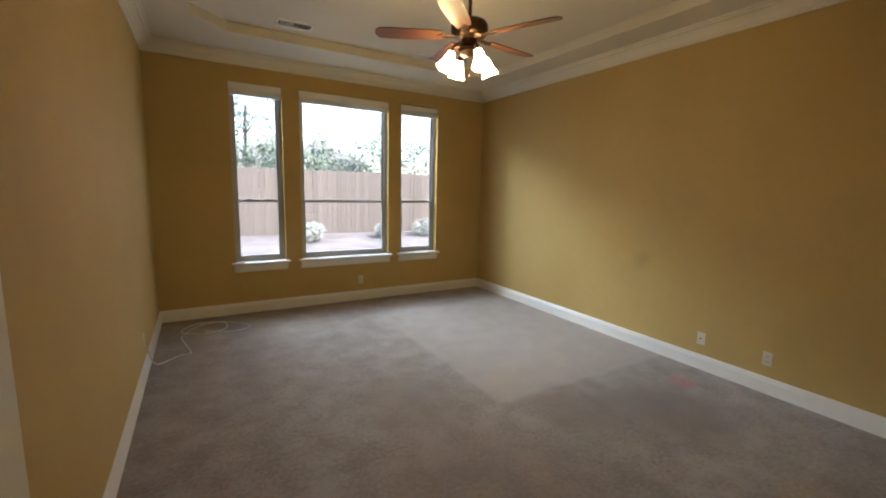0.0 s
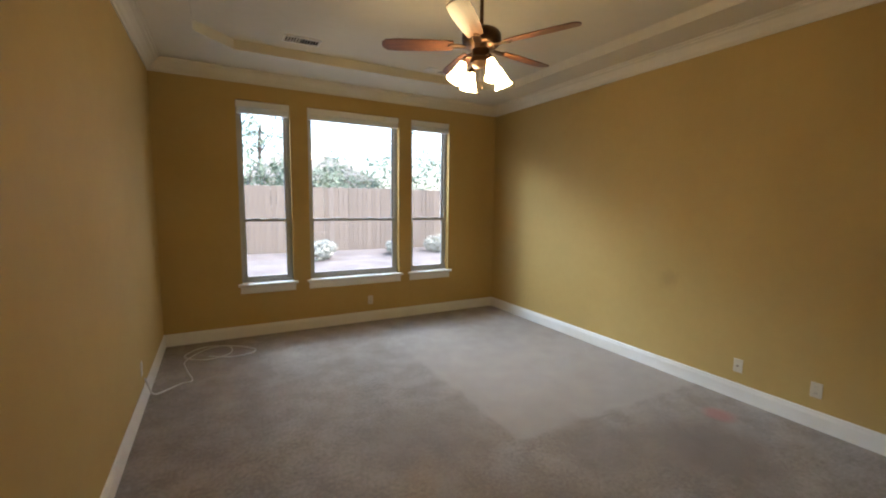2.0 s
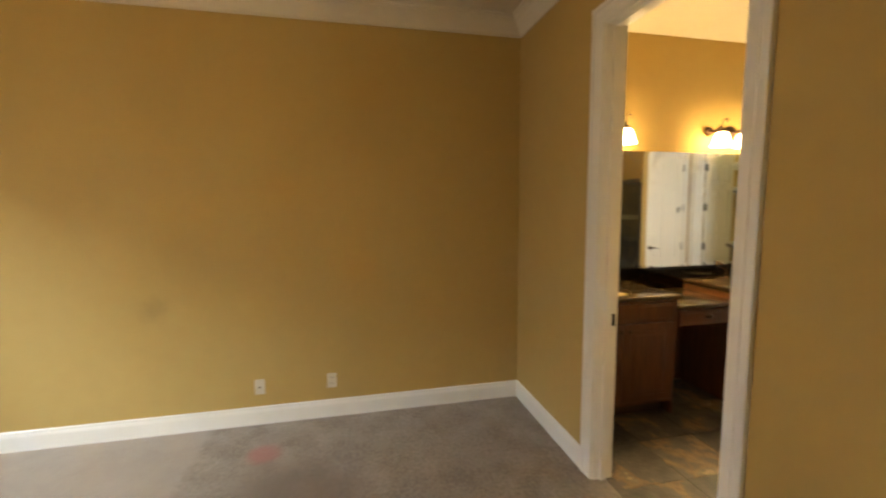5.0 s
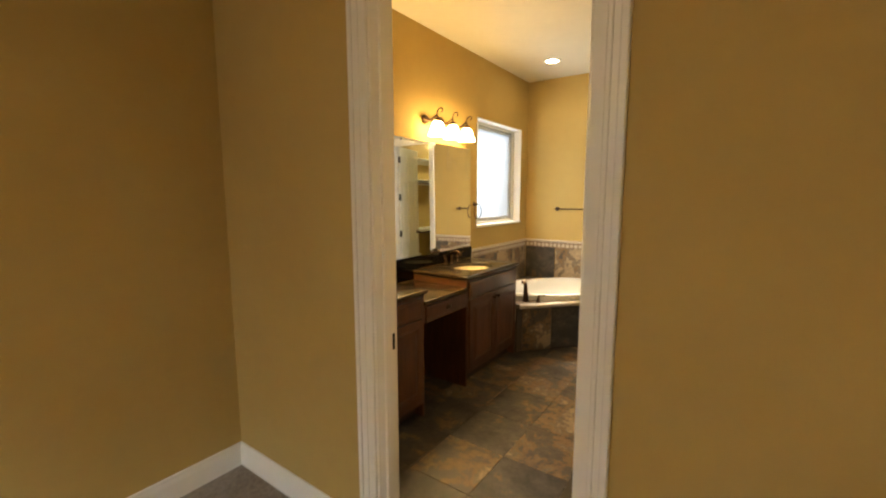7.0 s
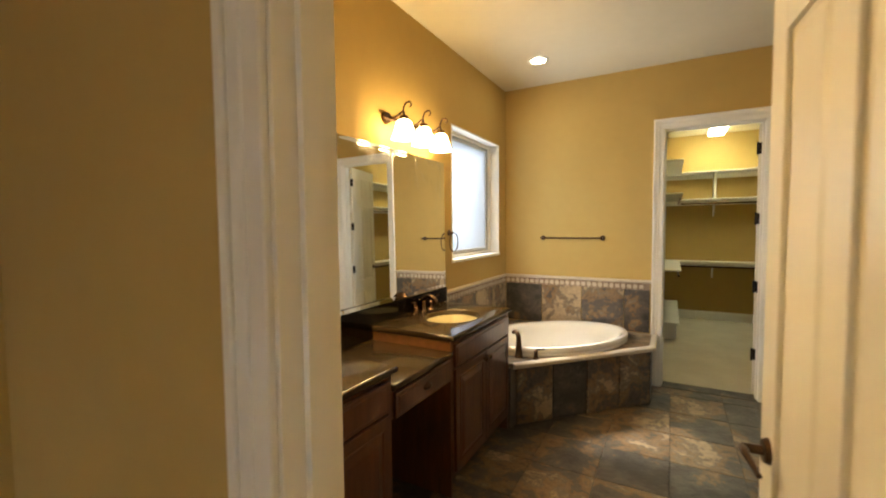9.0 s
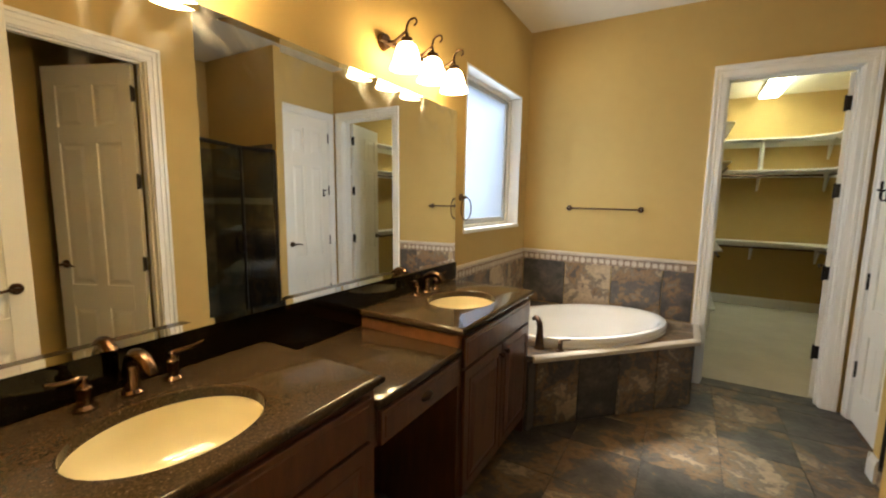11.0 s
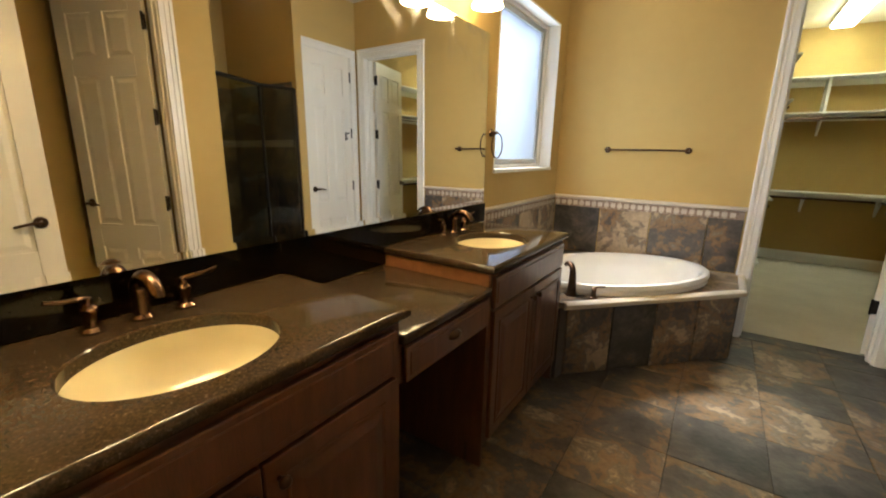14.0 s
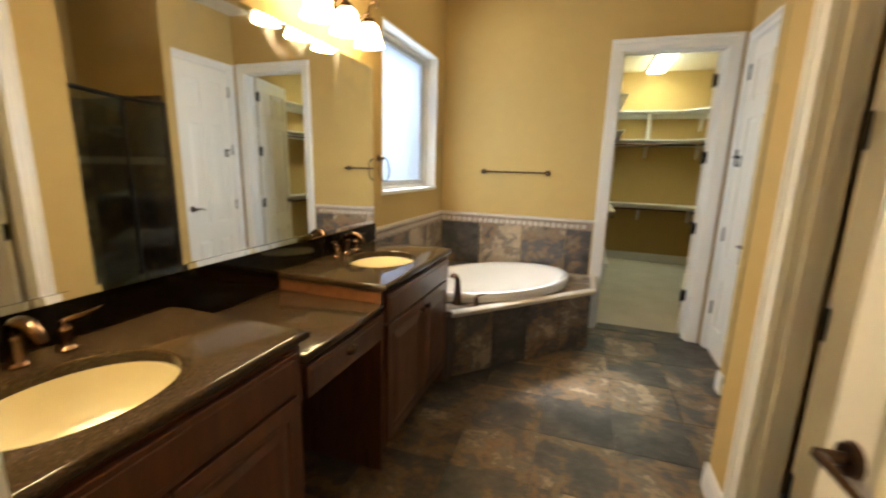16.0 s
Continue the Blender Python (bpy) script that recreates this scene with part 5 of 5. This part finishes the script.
def leafy(name, at, parts_, mat, label, category, trunk=None, seed=1, leaf=0.12, count=700, group=""):
    """A plant: a trunk with limbs and a crown of many small leaf faces in loose clumps."""
    rnd = random.Random(seed)
    t = thing(name, at, label, category, group)
    if trunk:
        hgt, r = trunk
        bm = tube(bmesh.new(), [(0, 0, -0.1), (0.04, 0.02, hgt * 0.35), (-0.03, 0.05, hgt * 0.7), (0.02, 0, hgt)], r, 8, r * 0.45)
        for k in range(6):
            a = k * 1.1 + seed
            z = hgt * (0.5 + 0.08 * k)
            tube(bm, [(0, 0, z), (0.35 * math.cos(a), 0.35 * math.sin(a), z + 0.35), (0.9 * math.cos(a), 0.9 * math.sin(a), z + 0.8)], r * 0.4, 6, r * 0.12)
        part("trunk", bm, M_BARK, t, "brown bark trunk", True)
    verts, faces = [], []
    for (cx, cy, cz, rx, rz_, share) in parts_:
        for _ in range(int(count * share)):
            u = Vector((rnd.gauss(0, 1), rnd.gauss(0, 1), rnd.gauss(0, 1))).normalized() * (rnd.random() ** 0.45)
            c = Vector((cx + u.x * rx, cy + u.y * rx, cz + u.z * rz_))
            d = Vector((rnd.uniform(-1, 1), rnd.uniform(-1, 1), rnd.uniform(-0.5, 1))).normalized()
            e = d.orthogonal().normalized()
            s = leaf * rnd.uniform(0.6, 1.4)
            k = len(verts)
            verts += [c - d * s, c + e * s * 0.4, c + d * s, c - e * s * 0.4]
            faces.append((k, k + 1, k + 2, k + 3))
    me = bpy.data.meshes.new("crown")
    me.from_pydata([tuple(v) for v in verts], [], faces)
    me.materials.append(mat)
    o = new("crown", me)
    o.parent = t
    return t


leafy("bush", (-1.62, 10.9, 0.08), [(0, 0, 0.25, 0.42, 0.3, 0.6), (0.25, 0.1, 0.35, 0.3, 0.22, 0.4)], M_LEAF2, "pale grey-green round bush on bare soil", "bush", seed=3, leaf=0.05, count=1500, group="yard bushes")
leafy("bush", (0.75, 11.2, 0.12), [(0, 0, 0.22, 0.38, 0.25, 1.0)], M_LEAF2, "pale grey-green round bush on bare soil", "bush", seed=5, leaf=0.05, count=1100, group="yard bushes")
leafy("bush", (2.1, 11.3, 0.12), [(0, 0, 0.25, 0.5, 0.3, 1.0)], M_LEAF2, "pale grey-green round bush on bare soil", "bush", seed=8, leaf=0.05, count=1100, group="yard bushes")
leafy("cypress", (-4.15, 18.0, 0.2), [(0, 0, 1.6 + 0.75 * k, 0.62 - 0.075 * k, 0.7, 0.15) for k in range(7)], M_LEAF, "tall dark narrow cypress behind the fence", "tree", (5.0, 0.1), 4, 0.10, 2600)
for x, y, s, hh, sd in ((-6.2, 15.5, 1.3, 3.1, 11), (-4.9, 15.0, 1.0, 2.7, 18), (-2.9, 16.0, 1.3, 3.0, 12), (-1.0, 15.2, 1.1, 2.7, 13), (0.8, 16.4, 1.2, 3.0, 19), (2.6, 15.8, 1.3, 3.2, 14), (4.4, 15.0, 1.3, 3.3, 15), (6.6, 16.5, 1.6, 3.8, 16), (9.5, 17.0, 1.7, 3.6, 17)):
    leafy("shrub", (x, y, 0.2), [(0, 0, hh * 0.62, s, hh * 0.42, 0.5), (s * 0.6, 0.2, hh * 0.75, s * 0.6, hh * 0.3, 0.25), (-s * 0.5, -0.2, hh * 0.85, s * 0.55, hh * 0.28, 0.25)], M_LEAF, "green shrub showing above the fence", "shrub", (hh * 0.6, 0.05), sd, 0.09, 1300, "shrubs behind the fence")
for x, y, hh, sd in ((-1.5, 26.0, 7.5, 21), (9.5, 31.0, 8.0, 22), (-8.0, 27.0, 7.0, 23)):
    leafy("tree", (x, y, 0.2), [(0.6 * math.cos(k * 2.1) * 2.2, 0.6 * math.sin(k * 2.1) * 2, hh * (0.5 + 0.06 * k), 1.3, 1.1, 0.14) for k in range(7)], M_LEAF, "loose green tree beyond the fence", "tree", (hh * 0.75, 0.16), sd, 0.15, 900, "far trees")
hs = thing("house", (3.5, 36, 0.2), "pale neighbouring house with a grey roof behind trees", "house")
part("wall", boxed(-5, 0, 0, 5, 8, 3.2), M_STUCCO, hs)
bm = bmesh.new()
v = [bm.verts.new(p) for p in ((-5.5, -0.5, 3.2), (5.5, -0.5, 3.2), (5.5, 8.5, 3.2), (-5.5, 8.5, 3.2), (-2.5, 4, 5.6), (2.5, 4, 5.6))]
for q in ((0, 1, 5, 4), (1, 2, 5), (2, 3, 4, 5), (3, 0, 4), (0, 1, 2, 3)):
    bm.faces.new([v[i] for i in q])
part("roof", bm, M_ROOF, hs)
for wx in (-3, 0, 3):
    wnd = part("window", boxed(wx - 0.6, -0.05, 1.0, wx + 0.6, -0.003, 2.3), M_VINYL, hs)
    part("pane", boxed(wx - 0.52, -0.07, 1.08, wx + 0.52, -0.052, 2.22), M_BLACK, wnd)

# ---- pieces: tiles and boards, last ----
def tile_mesh(name, sx, sy, t, mat, bev=0.004):
    bm = bmesh.new()
    lo = [bm.verts.new((x * sx / 2, y * sy / 2, 0)) for x, y in ((-1, -1), (1, -1), (1, 1), (-1, 1))]
    mi = [bm.verts.new((x * sx / 2, y * sy / 2, t - bev)) for x, y in ((-1, -1), (1, -1), (1, 1), (-1, 1))]
    hi = [bm.verts.new((x * (sx / 2 - bev), y * (sy / 2 - bev), t)) for x, y in ((-1, -1), (1, -1), (1, 1), (-1, 1))]
    for p, q in ((lo, mi), (mi, hi)):
        for i in range(4):
            bm.faces.new((p[i], p[(i + 1) % 4], q[(i + 1) % 4], q[i]))
    bm.faces.new(hi)
    bmesh.ops.recalc_face_normals(bm, faces=bm.faces)
    me = bpy.data.meshes.new(name)
    bm.to_mesh(me)
    bm.free()
    me.materials.append(mat)
    return me


def stand(at, out):
    """The pose of an upright tile at a wall whose normal is out."""
    z = Vector(out).normalized()
    y = Vector((0, 0, 1))
    x = y.cross(z)
    m = Matrix((x, y, z)).transposed().to_4x4()
    m.translation = at
    return m


def lay(me, parent, m):
    o = new("tile", me)
    o.parent = parent
    o.matrix_basis = m
    return o


floor_bath = fixed("floor_bath", boxed(-3.6, YF - 0.17, -0.12, 0.0, -0.08, -0.004), M_GROUT, "slate-tiled bathroom floor with dark grout", "tiled floor")
PX, PY = 0.401, 0.411
t_me = tile_mesh("floor_tile", PX - 0.003, PY - 0.003, 0.010, M_SLATE, 0.0025)
rnd = random.Random(7)
for i in range(-1, 9):
    for j in range(-1, 10):
        x, y = -0.045 - (i + 0.5) * PX, -0.132 - (j + 0.5) * PY
        if x - PX / 2 < -3.6 or x + PX / 2 > 0.4 or y + PY / 2 > 0.35 or y - PY / 2 < YF - 0.5:
            continue
        if j == -1 and not (-1.95 < x < -1.1):
            continue
        if x - PX / 2 < XW and y - PY / 2 > -1.6:
            continue
        if y - PY / 2 < YF or j == -1:
            continue
        lay(t_me, floor_bath, pose(x, y, -0.0095 + rnd.uniform(-0.0006, 0.0006), 0, 0, 90 * rnd.randrange(0, 4, 2)))
# cut tiles along the far wall and in the closet doorway
cut_y = -0.132 - 9 * PY
cut_me = tile_mesh("cut_floor_tile", PX - 0.003, cut_y - YF - 0.004, 0.010, M_SLATE, 0.0025)
for i in range(3, 6):
    lay(cut_me, floor_bath, pose(-0.045 - (i + 0.5) * PX, (cut_y + YF) / 2, -0.0095))
lay(tile_mesh("sill_tile", 0.468, 0.163, 0.010, M_SLATE, 0.0025), floor_bath, pose(-1.811, YF - 0.086, -0.0095))
lay(tile_mesh("sill_tile", 0.262, 0.163, 0.010, M_SLATE, 0.0025), floor_bath, pose(-2.18, YF - 0.086, -0.0095))
lay(tile_mesh("threshold_tile", 0.805, 0.075, 0.010, M_SLATE), floor_bath, pose(-1.5325, -0.1175, -0.0095))
# wainscot tiles
wall_e = bpy.data.objects["wall_east"]
wall_f = bpy.data.objects["wall_far"]
w_me = tile_mesh("wall_tile", 0.402, 0.411, 0.011, M_SLATEB, 0.003)
for k in range(3):
    lay(w_me, wall_e, stand((0.0, -2.770 - (k + 0.5) * 0.408, 0.7125), (-1, 0, 0)))
    lay(w_me, wall_f, stand((-0.012 - (k + 0.5) * 0.408, YF, 0.7125), (0, 1, 0)))
lay(tile_mesh("narrow_wall_tile", 0.186, 0.411, 0.011, M_SLATEB, 0.003), wall_e, stand((0.0, -2.672, 0.7125), (-1, 0, 0)))
lay(tile_mesh("cut_wall_tile", 0.226, 0.411, 0.011, M_SLATEB, 0.003), wall_f, stand((-1.350, YF, 0.7125), (0, 1, 0)))
# apron tiles
d = Vector((-1.485 + 0.60, -3.53 + 2.615, 0))
ln = d.length
nt_ = 4
a_me = tile_mesh("apron_tile", ln / nt_ - 0.006, 0.45, 0.012, M_SLATED, 0.003)
for k in range(nt_):
    c = Vector((-0.60, -2.615, 0)) + d * ((k + 0.5) / nt_)
    lay(a_me, deck, stand((c.x, c.y, 0.229), (d.y, -d.x, 0)))
lay(tile_mesh("apron_end_tile", 0.42, 0.45, 0.012, M_SLATED, 0.003), deck, stand((-1.485, -3.745, 0.229), (-1, 0, 0)))

# mosaic band: small squares set on point
bm1, bm2, bm3 = bmesh.new(), bmesh.new(), bmesh.new()


def bit(bm, c, u, s, out):
    up = Vector((0, 0, 1))
    vs = [bm.verts.new(c + u * a * s + up * b * s + out * 0.010) for a, b in ((-1, -1), (1, -1), (1, 1), (-1, 1))]
    bm.faces.new(vs)
    vb = [bm.verts.new(v.co - out * 0.008) for v in vs]
    for i in range(4):
        bm.faces.new((vs[i], vs[(i + 1) % 4], vb[(i + 1) % 4], vb[i]))


for origin, u, out, length in ((Vector((0, -2.576, 0)), Vector((0, -1, 0)), Vector((-1, 0, 0)), 1.42), (Vector((-0.012, YF, 0)), Vector((-1, 0, 0)), Vector((0, 1, 0)), 1.45)):
    box(bm3, *(min(a, b) for a, b in zip(origin + Vector((0, 0, 0.916)), origin + u * length + out * 0.007 + Vector((0, 0, 0.984)))),
        *(max(a, b) for a, b in zip(origin + Vector((0, 0, 0.916)), origin + u * length + out * 0.007 + Vector((0, 0, 0.984)))))
    k = 0
    while (k + 1) * 0.054 < length:
        c = origin + u * (k + 0.5) * 0.054 + Vector((0, 0, 0.950))
        bit(bm1, c, u, 0.018 + rnd.uniform(-0.001, 0.001), out)
        for r in (-1, 1):
            bit(bm2, c + u * 0.027 + Vector((0, 0, r * 0.017)), u, 0.007, out)
            bit(bm2 if k % 2 else bm1, c + Vector((0, 0, r * 0.027)), u, 0.005, out)
        k += 1
fixed("trim_mosaic_ground", bm3, M_BAND, "taupe ground of the mosaic band", "mosaic")
fixed("trim_mosaic", bm1, M_MOSAIC, "band of small pale mosaic squares", "mosaic")["kind"] = "stuff"
fixed("trim_mosaic", bm2, M_MOSAIC2, "band of small brown mosaic squares", "mosaic")["kind"] = "stuff"

# fence
fence = thing("fence", (0, 12.3, 0.15), "tall reddish cedar board fence across the yard", "fence")
bmf = boxed(-0.068, -0.01, 0.0, 0.068, 0.01, 1.86, 0.003)
board_me = bpy.data.meshes.new("board")
bmesh.ops.recalc_face_normals(bmf, faces=bmf.faces)
bmf.to_mesh(board_me)
bmf.free()
board_me.materials.append(M_FENCE)
for k in range(150):
    o = new("board", board_me)
    o.parent = fence
    o.matrix_basis = pose(-9 + k * 0.14, rnd.uniform(-0.003, 0.003), rnd.uniform(-0.012, 0.012), 0, rnd.uniform(-0.25, 0.25), 0)
for z in (0.3, 0.95, 1.6):
    part("rail", boxed(-9.1, 0.012, z, 12.1, 0.05, z + 0.09), M_FENCE, fence)
